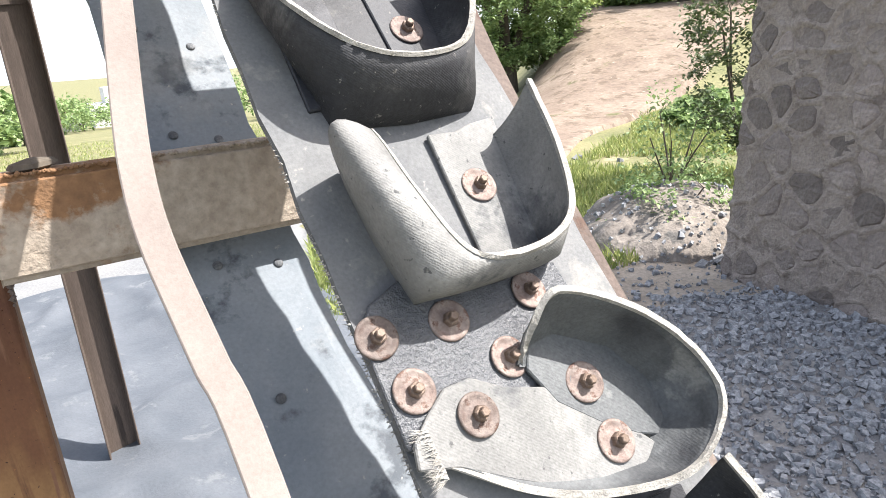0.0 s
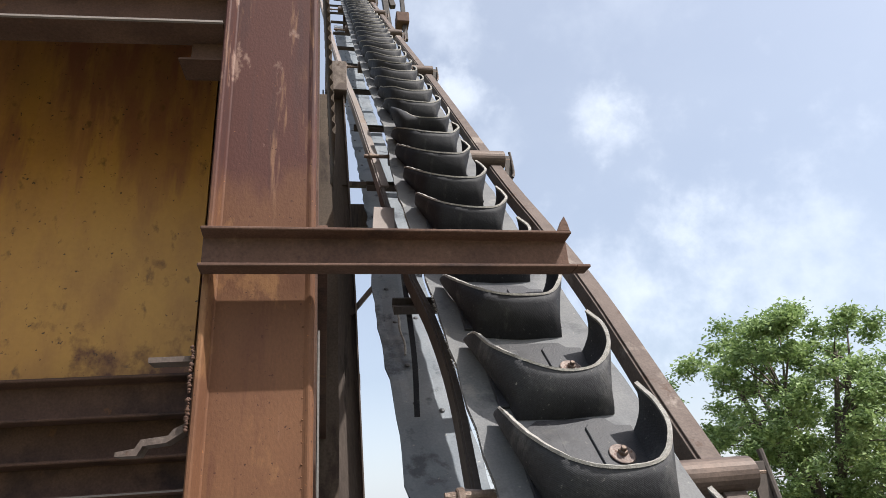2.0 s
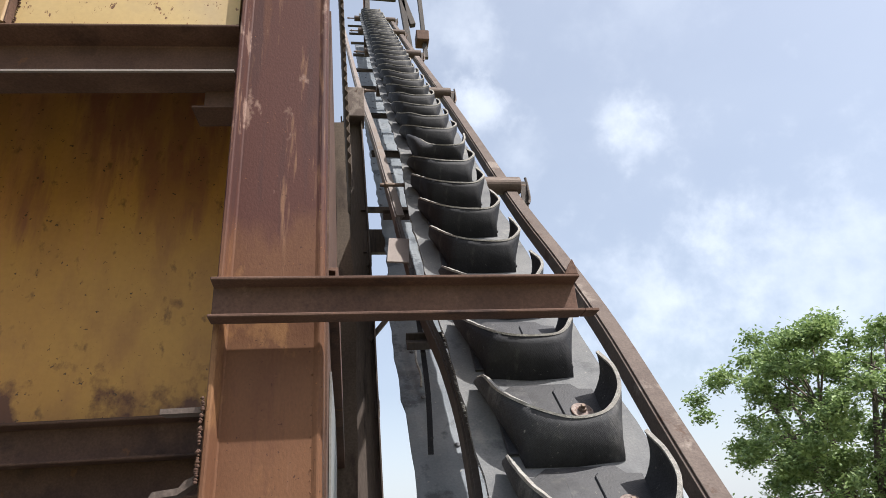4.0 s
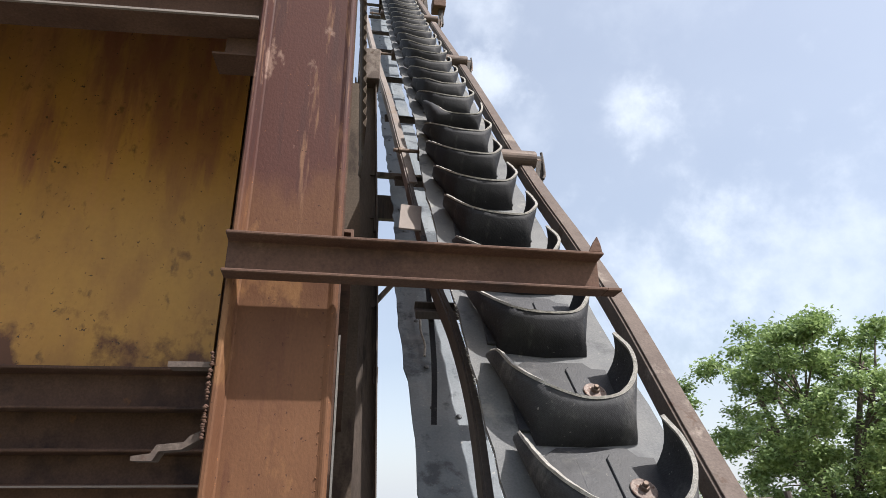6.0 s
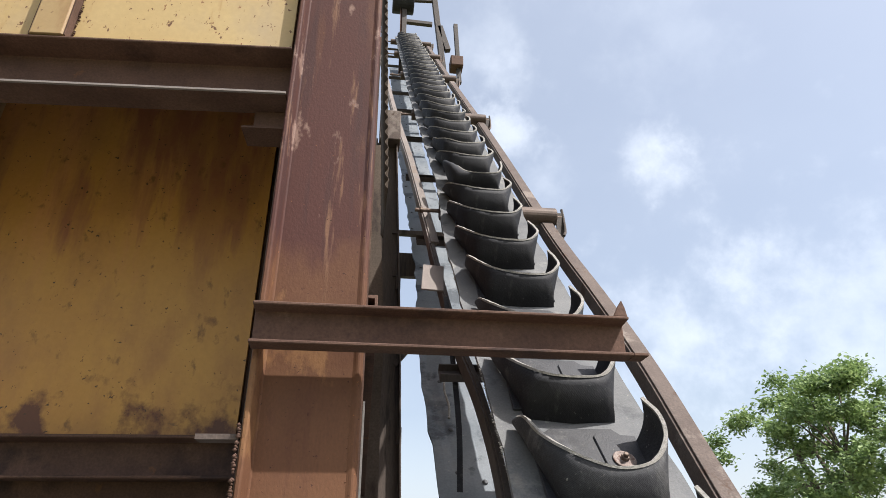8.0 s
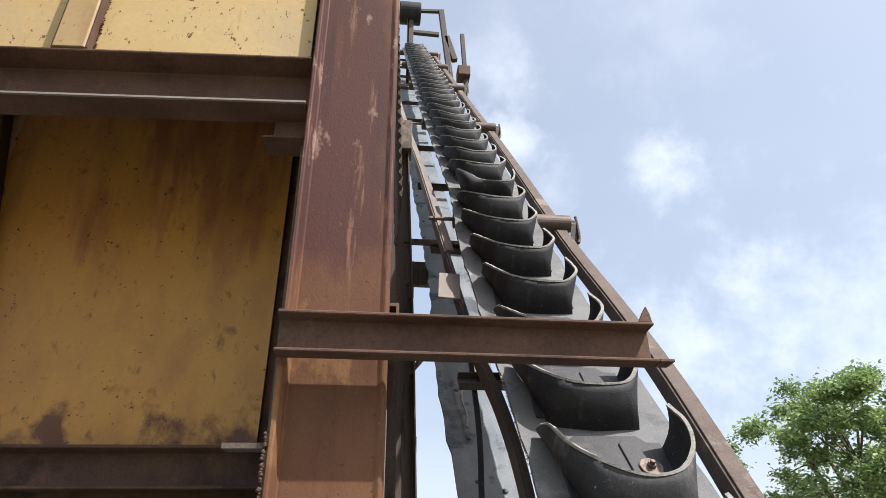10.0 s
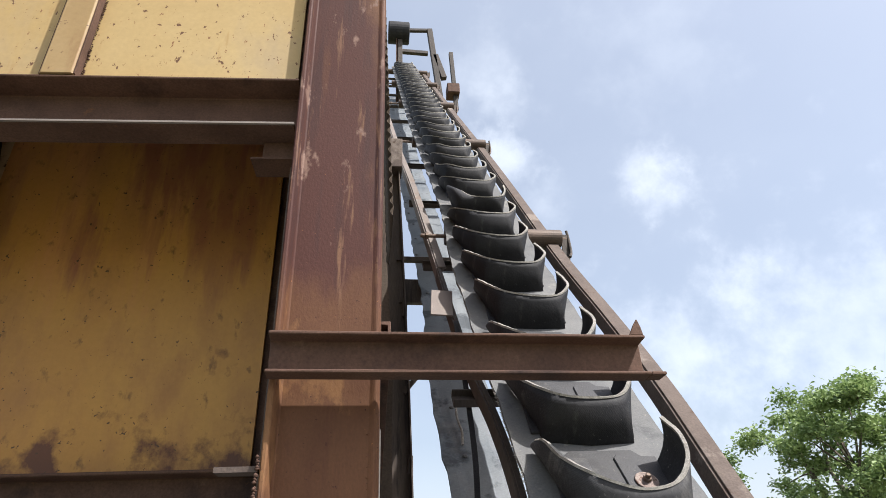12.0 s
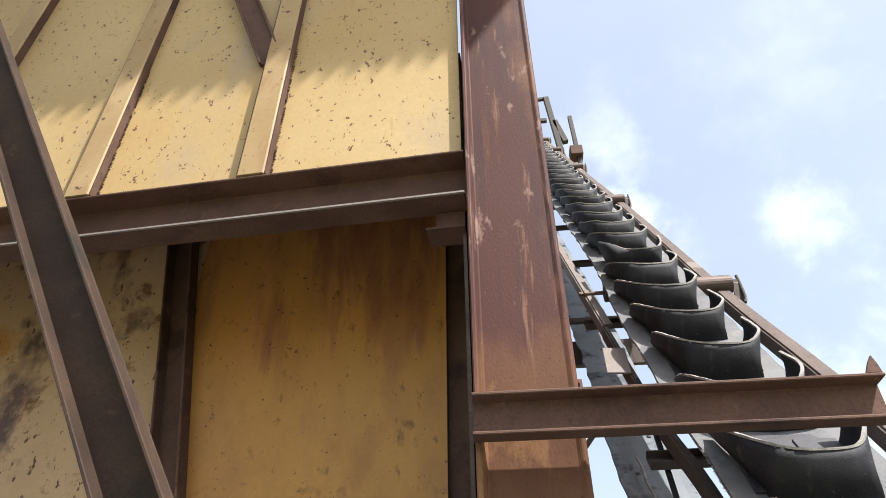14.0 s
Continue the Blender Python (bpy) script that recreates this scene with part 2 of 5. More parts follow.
POST = material("brown_post_steel", (0.085, 0.064, 0.053), (0.14, 0.107, 0.088), 0.7, scale=6, fine=150, bump=0.25,
                third=(0.05, 0.038, 0.033), third_at=0.56, third_scale=5, stretch=(2.5, 2.5, 0.25))
# stone dust; the shade lying over it is put into this darker tone
DUST = material("shade_toned_stone_dust", (0.080, 0.090, 0.106), (0.118, 0.128, 0.145), 0.95, scale=3, fine=60, bump=0.5,
                third=(0.14, 0.148, 0.16), third_at=0.58, third_scale=5, bump_dist=0.01, grain_low=0.85)
BOLT = material("bolt_steel", (0.16, 0.11, 0.085), (0.25, 0.19, 0.15), 0.6, metal=0.4, scale=60, fine=300, bump=0.4)
YELLOW = material("weathered_yellow_paint", (0.43, 0.292, 0.118), (0.49, 0.36, 0.175), 0.6, scale=1.1, fine=90, bump=0.1, grain_low=0.9,
                  layers=[((0.37, 0.285, 0.185), 2.2, 0.54, 0.2, (1, 1, 0.5), 0, 0), ((0.37, 0.22, 0.085), 10, 0.63, 0.14, (2, 2, 0.4), 0, 0), ((0.22, 0.10, 0.045), 85, 0.655, 0.03, (1, 1, 0.5), 0, 0),
                          ((0.13, 0.058, 0.028), 58, 0.63, 0.02, (1, 1, 0.7), 0, 0)])
YELLOW_OLD = material("rust_stained_yellow_paint", (0.44, 0.216, 0.050), (0.525, 0.285, 0.067), 0.5, scale=1.6, fine=70, bump=0.15, grain_low=0.9,
                      layers=[((0.46, 0.205, 0.068), 2.4, 0.42, 0.25, (1, 1, 0.6), 2.75, 3.3), ((0.49, 0.225, 0.078), 6, 0.45, 0.22, (1.8, 1.8, 0.35), 2.35, 3.0),
                              ((0.29, 0.118, 0.056), 5, 0.47, 0.13, (1.9, 1.9, 0.32), 2.62, 3.0),
                              ((0.38, 0.185, 0.055), 6, 0.46, 0.25, (1.4, 1.4, 0.6), 0, 0), ((0.13, 0.052, 0.025), 8, 0.38, 0.12, (1, 1, 0.9), 2.60, 2.40),
                              ((0.20, 0.10, 0.035), 24, 0.60, 0.12, (1.1, 1.1, 0.7), 0, 0), ((0.08, 0.045, 0.022), 75, 0.655, 0.025, ONE, 0, 0),
                              ((0.06, 0.04, 0.034), 7, 0.62, 0.05, (0.7, 0.7, 2.2), 2.75, 2.45)])
RIB = material("rusty_yellow_rib", (0.34, 0.225, 0.10), (0.43, 0.31, 0.16), 0.65, scale=3, fine=80, bump=0.15, grain_low=0.88,
               layers=[((0.24, 0.12, 0.05), 5, 0.52, 0.16, (1.5, 1.5, 0.4), 0, 0), ((0.11, 0.05, 0.028), 30, 0.62, 0.05, ONE, 0, 0)])
EARTH = material("earth_and_rubble", (0.20, 0.17, 0.145), (0.31, 0.27, 0.235), 0.95, scale=3, fine=25, bump=0.9, third=(0.14, 0.13, 0.12), third_at=0.56,
                 third_scale=4, bump_dist=0.03)
PEELED = material("peeling_beige_paint", (0.43, 0.285, 0.155), (0.51, 0.35, 0.20), 0.7, scale=2, fine=80, bump=0.25, grain_low=0.85,
                  layers=[((0.40, 0.20, 0.06), 3.0, 0.57, 0.08, ONE, 0, 0), ((0.11, 0.068, 0.058), 1.9, 0.54, 0.06, (1, 1, 0.7), 0, 0),
                          ((0.20, 0.10, 0.05), 12, 0.58, 0.08, ONE, 0, 0), ((0.22, 0.20, 0.19), 9, 0.66, 0.05, ONE, 0, 0), ((0.10, 0.05, 0.028), 50, 0.62, 0.03, (1, 1, 0.6), 0, 0)])
TAN = material("tan_dusty_sheet", (0.10, 0.073, 0.054), (0.145, 0.108, 0.08), 0.85, scale=3, fine=120, bump=0.2,
               layers=[((0.06, 0.04, 0.03), 6, 0.52, 0.08, (1, 1, 0.4), 0, 0)])
SAND = material("sandy_soil", (0.34, 0.28, 0.22), (0.46, 0.39, 0.32), 0.95, scale=2, fine=40, bump=0.7,
                third=(0.24, 0.20, 0.155), third_at=0.58, third_scale=5, bump_dist=0.02)
SHEET = material("galvanised_sheet", (0.25, 0.24, 0.225), (0.35, 0.34, 0.325), 0.5, metal=0.3, scale=3, fine=80, bump=0.1)
DARK_STEEL = material("sooty_steel", (0.05, 0.042, 0.038), (0.10, 0.08, 0.068), 0.7, scale=6, fine=120, bump=0.25,
                      third=(0.15, 0.10, 0.075), third_at=0.6, third_scale=4, stretch=(1, 1, 0.25))
PIPE = material("roller_steel", (0.088, 0.062, 0.05), (0.155, 0.112, 0.09), 0.6, metal=0.3, scale=9, fine=150, bump=0.2)
CONCRETE = material("dusty_concrete", (0.19, 0.192, 0.195), (0.26, 0.258, 0.254), 0.9, scale=1.2, fine=50, bump=0.4,
                    third=(0.22, 0.22, 0.218), third_at=0.6, third_scale=2.0)
GRASS_SOIL = material("grass_soil", (0.145, 0.15, 0.06), (0.25, 0.225, 0.115), 0.95, scale=0.7, fine=14, bump=0.8,
                      third=(0.33, 0.28, 0.17), third_at=0.6, third_scale=0.5, bump_dist=0.05)
DIRT = material("reddish_dirt", (0.185, 0.136, 0.103), (0.285, 0.222, 0.172), 0.95, scale=0.8, fine=9, bump=0.6,
                third=(0.15, 0.11, 0.078), third_at=0.54, third_scale=2.4, bump_dist=0.05,
                layers=[((0.12, 0.12, 0.05), 1.1, 0.62, 0.08, ONE, 0, 0), ((0.36, 0.29, 0.23), 6, 0.62, 0.08, ONE, 0, 0)])
GRAVEL = material("crushed_stone_soil", (0.185, 0.18, 0.185), (0.32, 0.305, 0.29), 0.95, scale=4, fine=30, bump=0.9, bump_dist=0.03)
CHIP = material("stone_chip", (0.17, 0.175, 0.19), (0.35, 0.352, 0.36), 0.9, scale=20, fine=80, bump=0.4, vary=0.3)
STONE = material("basalt_rubble", (0.205, 0.168, 0.152), (0.325, 0.275, 0.247), 0.9, scale=6, fine=55, bump=0.9,
                 third=(0.31, 0.265, 0.235), third_at=0.58, third_scale=9, vary=0.35, bump_dist=0.02)
MORTAR = material("lime_mortar", (0.285, 0.236, 0.206), (0.385, 0.327, 0.288), 0.95, scale=7, fine=50, bump=1.0, bump_dist=0.025,
                  third=(0.21, 0.17, 0.148), third_at=0.56, third_scale=6)
BARK = material("bark", (0.075, 0.06, 0.045), (0.14, 0.115, 0.09), 0.95, scale=12, fine=50, bump=0.8, stretch=(1, 1, 0.3))
HOUSE = material("whitewash", (0.72, 0.70, 0.66), (0.80, 0.79, 0.76), 0.85, scale=1.0, fine=20, bump=0.1)
DARKGLASS = material("dark_opening", (0.03, 0.03, 0.035), (0.05, 0.05, 0.055), 0.3, scale=3, fine=30, bump=0.05)
# far hills: the distance haze is held in this pale blue
HAZE = material("haze_toned_hill", (0.33, 0.40, 0.47), (0.37, 0.43, 0.49), 1.0, scale=0.02, fine=0.2, bump=0.0)


def leaf_material(name, a, b):
    m = bpy.data.materials.new(name)
    m.use_nodes = True
    n, l = m.node_tree.nodes, m.node_tree.links
    geo, ramp = n.new("ShaderNodeNewGeometry"), n.new("ShaderNodeMixRGB")
    ramp.inputs["Color1"].default_value, ramp.inputs["Color2"].default_value = (*a, 1), (*b, 1)
    l.new(geo.outputs["Random Per Island"], ramp.inputs["Fac"])
    bs, tr, mx = n["Principled BSDF"], n.new("ShaderNodeBsdfTranslucent"), n.new("ShaderNodeMixShader")
    bs.inputs["Roughness"].default_value = 0.55
    mx.inputs["Fac"].default_value = 0.35
    l.new(ramp.outputs["Color"], bs.inputs["Base Color"])
    l.new(ramp.outputs["Color"], tr.inputs["Color"])
    l.new(bs.outputs["BSDF"], mx.inputs[1])
    l.new(tr.outputs["BSDF"], mx.inputs[2])
    l.new(mx.outputs["Shader"], n["Material Output"].inputs["Surface"])
    return m


LEAF = leaf_material("tree_leaf", (0.105, 0.175, 0.055), (0.32, 0.42, 0.17))
LEAF_BRIGHT = leaf_material("bush_leaf", (0.15, 0.22, 0.06), (0.34, 0.41, 0.14))
LEAF_DULL = leaf_material("thorn_leaf", (0.05, 0.075, 0.03), (0.12, 0.15, 0.06))
BLADE = leaf_material("grass_blade", (0.17, 0.225, 0.06), (0.39, 0.41, 0.155))

# ---- mesh helpers ----


def mesh(name, verts, faces, mat, smooth=False):
    me = bpy.data.meshes.new(name)
    me.from_pydata([tuple(v) for v in verts], [], faces)
    me.materials.append(mat)
    if smooth:
        me.polygons.foreach_set("use_smooth", [True] * len(me.polygons))
    me.update()
    return me


def put(name, me, parent=None, m=None, label="", category="", group="", kind=""):
    ob = new(name, me)
    if parent is not None:
        ob.parent = parent
    if m is not None:
        ob.matrix_basis = m
    return tagged(ob, label, category, group, kind)


def thing(name, label, category, group="", m=None):
    ob = new(name)
    if m is not None:
        ob.matrix_basis = m
    return tagged(ob, label, category, group)


def bevelled(me, width, segments=1):
    b = bmesh.new()
    b.from_mesh(me)
    bmesh.ops.recalc_face_normals(b, faces=b.faces)
    bmesh.ops.bevel(b, geom=[e for e in b.edges if e.is_manifold and e.calc_face_angle(0) > 0.6], offset=width,
                    segments=segments, affect="EDGES", profile=0.6)
    b.to_mesh(me)
    b.free()
    return me


def box(name, lo, hi, mat, bevel=0.0):
    (a, b, c), (d, e, f) = lo, hi
    v = [(a, b, c), (d, b, c), (d, e, c), (a, e, c), (a, b, f), (d, b, f), (d, e, f), (a, e, f)]
    me = mesh(name, v, [(3, 2, 1, 0), (4, 5, 6, 7), (0, 1, 5, 4), (1, 2, 6, 5), (2, 3, 7, 6), (3, 0, 4, 7)], mat)
    return bevelled(me, bevel) if bevel else me


def sweep(name, profile, path, mat, right=(1, 0, 0), bevel=0.0, smooth=False, wobble=0.0):
    """A section, in (right, out) pairs, carried along a path of points."""
    path = [Vector(p) for p in path]
    verts, faces, k = [], [], len(profile)
    for i, p in enumerate(path):
        d = (path[min(i + 1, len(path) - 1)] - path[max(i - 1, 0)]).normalized()
        r = Vector(right)
        r = (r - d * r.dot(d)).normalized()
        o = d.cross(r) * -1
        w = wobble * noise.noise(p * 3.1)
        verts += [p + r * (a + w) + o * b for a, b in profile]
        if i:
            faces += [((i - 1) * k + j, (i - 1) * k + (j + 1) % k, i * k + (j + 1) % k, i * k + j) for j in range(k)]
    faces += [tuple(range(k))[::-1], tuple(range((len(path) - 1) * k, len(path) * k))]
    me = mesh(name, verts, faces, mat, smooth)
    b = bmesh.new()
    b.from_mesh(me)
    bmesh.ops.recalc_face_normals(b, faces=b.faces)
    b.to_mesh(me)
    b.free()
    return bevelled(me, bevel) if bevel else me


def channel(depth, flange, web=0.007, toe=0.007):
    """C section: the web lies along the first axis at second axis 0, the flanges point to plus."""
    h = depth / 2
    return [(-h, 0), (h, 0), (h, flange), (h - toe, flange), (h - toe * 1.4, web), (-h + toe * 1.4, web), (-h + toe, flange), (-h, flange)]


def angle(a, b, t=0.006):
    return [(0, 0), (a, 0), (a, t), (t, t), (t, b), (0, b)]


def disc(r, k=20):
    return [(r * math.cos(2 * math.pi * i / k), r * math.sin(2 * math.pi * i / k)) for i in range(k)]


def lathe(name, rings, mat, k=20, smooth=True):
    """Rings of (radius, height) about z."""
    v, f = [], []
    for i, (r, z) in enumerate(rings):
        v += [(r * math.cos(2 * math.pi * j / k), r * math.sin(2 * math.pi * j / k), z) for j in range(k)]
        if i:
            f += [((i - 1) * k + j, (i - 1) * k + (j + 1) % k, i * k + (j + 1) % k, i * k + j) for j in range(k)]
    f += [tuple(range(k))[::-1], tuple(range((len(rings) - 1) * k, len(rings) * k))]
    return mesh(name, v, f, mat, smooth)


def line(points, count):
    """Points spread evenly by number along a smooth curve through the given ones."""
    p = [Vector(q) for q in points]
    p = [2 * p[0] - p[1]] + p + [2 * p[-1] - p[-2]]
    out = []
    for i in range(count):
        t = i / (count - 1) * (len(points) - 1)
        j = min(int(t), len(points) - 2)
        t -= j
        a, b, c, d = p[j:j + 4]
        out.append(0.5 * (2 * b + (c - a) * t + (2 * a - 5 * b + 4 * c - d) * t * t + (3 * b - a - 3 * c + d) * t ** 3))
    return out


def straight(points, count):
    p = [Vector(q) for q in points]
    out = []
    for i in range(count):
        t = i / (count - 1) * (len(p) - 1)
        j = min(int(t), len(p) - 2)
        out.append(p[j].lerp(p[j + 1], t - j))
    return out


# ---- the belt's own space: x across, y up the slope, z out of the carrying face ----
UP = Vector((-0.016, 0.6346, 0.7727)).normalized()
ACROSS = (Vector((1, 0, 0)) - UP * UP.x).normalized()
OUT = ACROSS.cross(UP)
ORIGIN = Vector((0.451, 1.016, 1.932))
SLOPE = Matrix.Translation(ORIGIN) @ Matrix((ACROSS, UP, OUT)).transposed().to_4x4()
LOW, HIGH = -2.38, 9.25


def on_slope(x, s, n):
    return SLOPE @ Vector((x, s, n))


# ---- ground ----
def ease(t):
    t = min(1.0, max(0.0, t))
    return t * t * (3 - 2 * t)


def fall(x, y):
    """Height of the land: level yard, a plain that drops away behind, a dirt bank to one side."""
    r, az = math.hypot(x, y), math.degrees(math.atan2(x, y))
    behind = -0.062 * max(0.0, r - 9.0) * ease((34 - abs(az)) / 14)
    bank = 2.7 * ease((r - 13) / 15) * ease((az - 39) / 7) * ease((100 - az) / 20)
    bank += 1.9 * ease((r - 29.5) / 5) * ease((az - 41) / 12) * ease((100 - az) / 20)
    near = 0.03 * noise.noise(Vector((x * 0.6, y * 0.6, 0))) + 0.05 * noise.noise(Vector((x * 0.17, y * 0.17, 3)))
    return max(behind, -14.0) + bank + near


def sheet(name, xs, ys, mat, lift=0.0, height=fall):
    v = [(x, y, height(x, y) + lift) for y in ys for x in xs]
    k = len(xs)
    f = [(j * k + i, j * k + i + 1, (j + 1) * k + i + 1, (j + 1) * k + i) for j in range(len(ys) - 1) for i in range(k - 1)]
    return mesh(name, v, f, mat, True)


def spread(a, b, near, far):
    """Grid lines that are close together between a and b and widen outward."""
    out = list(np.arange(a, b, near))
    step = near
    lo, hi = a, b
    while hi < far:
        step *= 1.22
        hi += step
        out.append(hi)
        lo -= step
        out.insert(0, lo)
    return [float(q) for q in out]


put("ground", sheet("ground", spread(-4, 20, 0.5, 1500), spread(-4, 26, 0.5, 1500), GRASS_SOIL), kind="structure",
    label="grassy uneven ground with dry patches")

# ---- the bucket belt ----
def drift(s):
    """How far the strand wanders sideways on its way up."""
    return 0.034 * ease((s - 1.5) / 0.8) + 0.0135 * max(0.0, s - 4.2)


def ribbon(name, x0, x1, s0, s1, thick, mat, sag=None, ragged=0.004, step=0.06, seed=0):
    """A rubber strand with uneven edges."""
    rnd = random.Random(seed)
    n = int((s1 - s0) / step)
    v, f, k = [], [], 9
    for i in range(n + 1):
        s = s0 + (s1 - s0) * i / n
        a, b = x0 + drift(s) + rnd.uniform(-1, 1) * ragged, x1 + drift(s) + rnd.uniform(-1, 1) * ragged
        z = sag(s) if sag else 0.0
        row = [(a + (b - a) * j / (k - 1), s, z + 0.004 * noise.noise(Vector((j * 0.5, s * 4, seed)))) for j in range(k)]
        v += row + [(x, y, q - thick) for x, y, q in row[::-1]]
    w = 2 * k
    for i in range(n):
        f += [(i * w + j, i * w + (j + 1) % w, (i + 1) * w + (j + 1) % w, (i + 1) * w + j) for j in range(w)]
    f += [tuple(range(w))[::-1], tuple(range(n * w, n * w + w))]
    return mesh(name, v, f, mat)


def fringe(name, x, s0, s1, z, mat, count, seed, size=0.006, side=-1):
    """Short frayed threads along a strand's edge."""
    rnd = random.Random(seed)
    v, f = [], []
    for _ in range(count):
        s, ln, w = rnd.uniform(s0, s1), rnd.uniform(0.3, 1.0) * size, rnd.uniform(0.0006, 0.0014)
        t, zz = rnd.uniform(-0.6, 0.6) * ln, z - rnd.uniform(0.0, 0.009)
        i = len(v)
        v += [(x, s - w, zz), (x, s + w, zz), (x, s, zz - w * 1.6), (x + side * ln, s + t, zz + rnd.uniform(-0.3, 0.3) * ln)]
        f += [(i, i + 1, i + 3), (i + 1, i + 2, i + 3), (i + 2, i, i + 3)]
    return mesh(name, v, f, mat)


belt = thing("bucket_belt", "grey rubber elevator belt carrying bolted rubber buckets up a steep frame", "conveyor belt", m=SLOPE)
put("carrying_strand", ribbon("carrying_strand", -0.228, 0.105, LOW, HIGH, 0.010, BELT, seed=3), belt, label="dusty grey upper strand with frayed edge")
put("frayed_edge", fringe("frayed_edge", -0.2265, LOW, 1.5, 0.0, PLY, 1500, 5, 0.007), belt, label="pale frayed fabric threads")


def slack(s):
    return -0.455 + 0.012 * math.sin(s * 2.3) - 0.22 * min(0, s + 0.35)


lower = put("return_strand", ribbon("return_strand", -0.279, -0.070, LOW, HIGH, 0.010, RETURN, sag=slack, ragged=0.006, seed=8), belt,
            label="blue-grey inner face of the slack return strand")

RIM = [(-0.190, 0.107, 0.030), (-0.197, 0.055, 0.060), (-0.186, -0.020, 0.084), (-0.142, -0.085, 0.094), (-0.072, -0.104, 0.089),
       (0.008, -0.088, 0.084), (0.054, -0.030, 0.084), (0.063, 0.030, 0.086), (0.052, 0.088, 0.086)]
BASE = [(-0.186, 0.095, 0), (-0.180, 0.050, 0), (-0.168, -0.030, 0), (-0.158, -0.128, 0), (-0.060, -0.138, 0),
        (0.034, -0.130, 0), (0.041, -0.030, 0), (0.046, 0.025, 0), (0.050, 0.055, 0)]
THICK = 0.0052


def shell(rim, base, bulge=0.010, rows=7, count=41, over=None, centre=(-0.06, 0.05)):
    """Outer wall points, row by row from the belt to the lip; over: points that the wall bends towards on its way."""
    a, b = line(rim, count), straight(base, count)
    mid = line(over, count) if over else [p.lerp(q, 0.5) for p, q in zip(a, b)]
    grid = []
    for j in range(rows):
        t = j / (rows - 1)
        row = []
        for p, q, c in zip(a, b, mid):
            m = q * (1 - t) ** 2 + c * 2 * t * (1 - t) + p * t * t
            away = Vector((m.x - centre[0], m.y - centre[1], 0))
            away = away.normalized() if away.length > 1e-4 else away
            row.append(m + away * bulge * math.sin(math.pi * t))
        grid.append(row)
    return grid


def wall_meshes(name, grid, mat):
    """The rubber wall as a closed shell, and the pale cut edge along its lip."""
    rows, n = len(grid), len(grid[0])
    normals = []
    for j in range(rows):
        normals.append([])
        for i in range(n):
            du = grid[j][min(i + 1, n - 1)] - grid[j][max(i - 1, 0)]
            dv = grid[min(j + 1, rows - 1)][i] - grid[max(j - 1, 0)][i]
            c = du.cross(dv)
            normals[-1].append(c.normalized() if c.length > 1e-9 else Vector((0, 0, 1)))
    inner = [[grid[j][i] - normals[j][i] * THICK for i in range(n)] for j in range(rows)]
    v = [p for row in grid for p in row] + [p for row in inner for p in row]
    off = rows * n
    f = []
    for j in range(rows - 1):
        for i in range(n - 1):
            a = j * n + i
            f += [(a, a + 1, a + n + 1, a + n), (off + a, off + a + n, off + a + n + 1, off + a + 1)]
    for j in range(rows - 1):
        for i in (0, n - 1):
            a = j * n + i
            f.append((a, a + n, off + a + n, off + a))
    top = (rows - 1) * n
    f += [(top + i, top + i + 1, off + top + i + 1, off + top + i) for i in range(n - 1)]
    wall = mesh(name, v, f, mat, True)
    rnd = random.Random(n + rows)
    ev, ef = [], []
    for i in range(n):
        up = (grid[-1][i] - grid[-2][i]).normalized()
        o, q = grid[-1][i], inner[-1][i]
        h = 0.0024 + rnd.uniform(0, 0.0014)
        nn = normals[-1][i] * 0.0011
        ev += [o + nn - up * 0.002, o + nn + up * h, q - nn + up * h, q - nn - up * 0.002]
        if i:
            b = (i - 1) * 4
            ef += [(b + k, b + (k + 1) % 4, b + 4 + (k + 1) % 4, b + 4 + k) for k in range(4)]
    ef += [(3, 2, 1, 0), tuple(range(4 * n - 4, 4 * n))]
    return wall, mesh(name + "_edge", ev, ef, PLY)


def flap_mesh(name, outline, mat, z=0.0, thick=0.007):
    v = [(x, s, z) for x, s in outline] + [(x, s, z + thick) for x, s in outline]
    n = len(outline)
    f = [tuple(range(n))[::-1], tuple(range(n, 2 * n))] + [(i, (i + 1) % n, n + (i + 1) % n, n + i) for i in range(n)]
    return bevelled(mesh(name, v, f, mat), 0.0015)


def jitter(points, amount, rnd, lock=0):
    return [(x + rnd.uniform(-1, 1) * amount, y + rnd.uniform(-1, 1) * amount, max(0, z + (rnd.uniform(-1, 1) * amount if z else 0)))
            for x, y, z in points]


WASHER_MESH = lathe("washer", [(0.0228, 0.0), (0.0228, 0.0018), (0.0215, 0.0028), (0.0185, 0.0026), (0.0165, 0.0012), (0.0125, 0.0016), (0.009, 0.003)], WASHER, 24)
NUT_MESH = lathe("nut", [(0.0085, 0.0), (0.0085, 0.006), (0.0072, 0.0075), (0.0052, 0.0075), (0.0052, 0.0135), (0.004, 0.0145)], BOLT, 6, False)
HEAD_MESH = lathe("bolt_head", [(0.0085, 0.0), (0.0085, 0.0015), (0.006, 0.0036), (0.003, 0.0042)], BOLT_GREY, 14)
# added dark sheet between the flaps; paints the shade inside a bucket
SHADE_FLOOR = flap_mesh("back_sheet", [(-0.150, -0.110), (0.030, -0.108), (0.036, 0.060), (0.010, 0.096), (-0.120, 0.098), (-0.158, 0.070)], FLOOR, 0.0, 0.003)
LEFT_FLAP = flap_mesh("left_flap", [(-0.178, -0.100), (-0.094, -0.098), (-0.093, 0.066), (-0.100, 0.072), (-0.172, 0.078)], FLOOR)
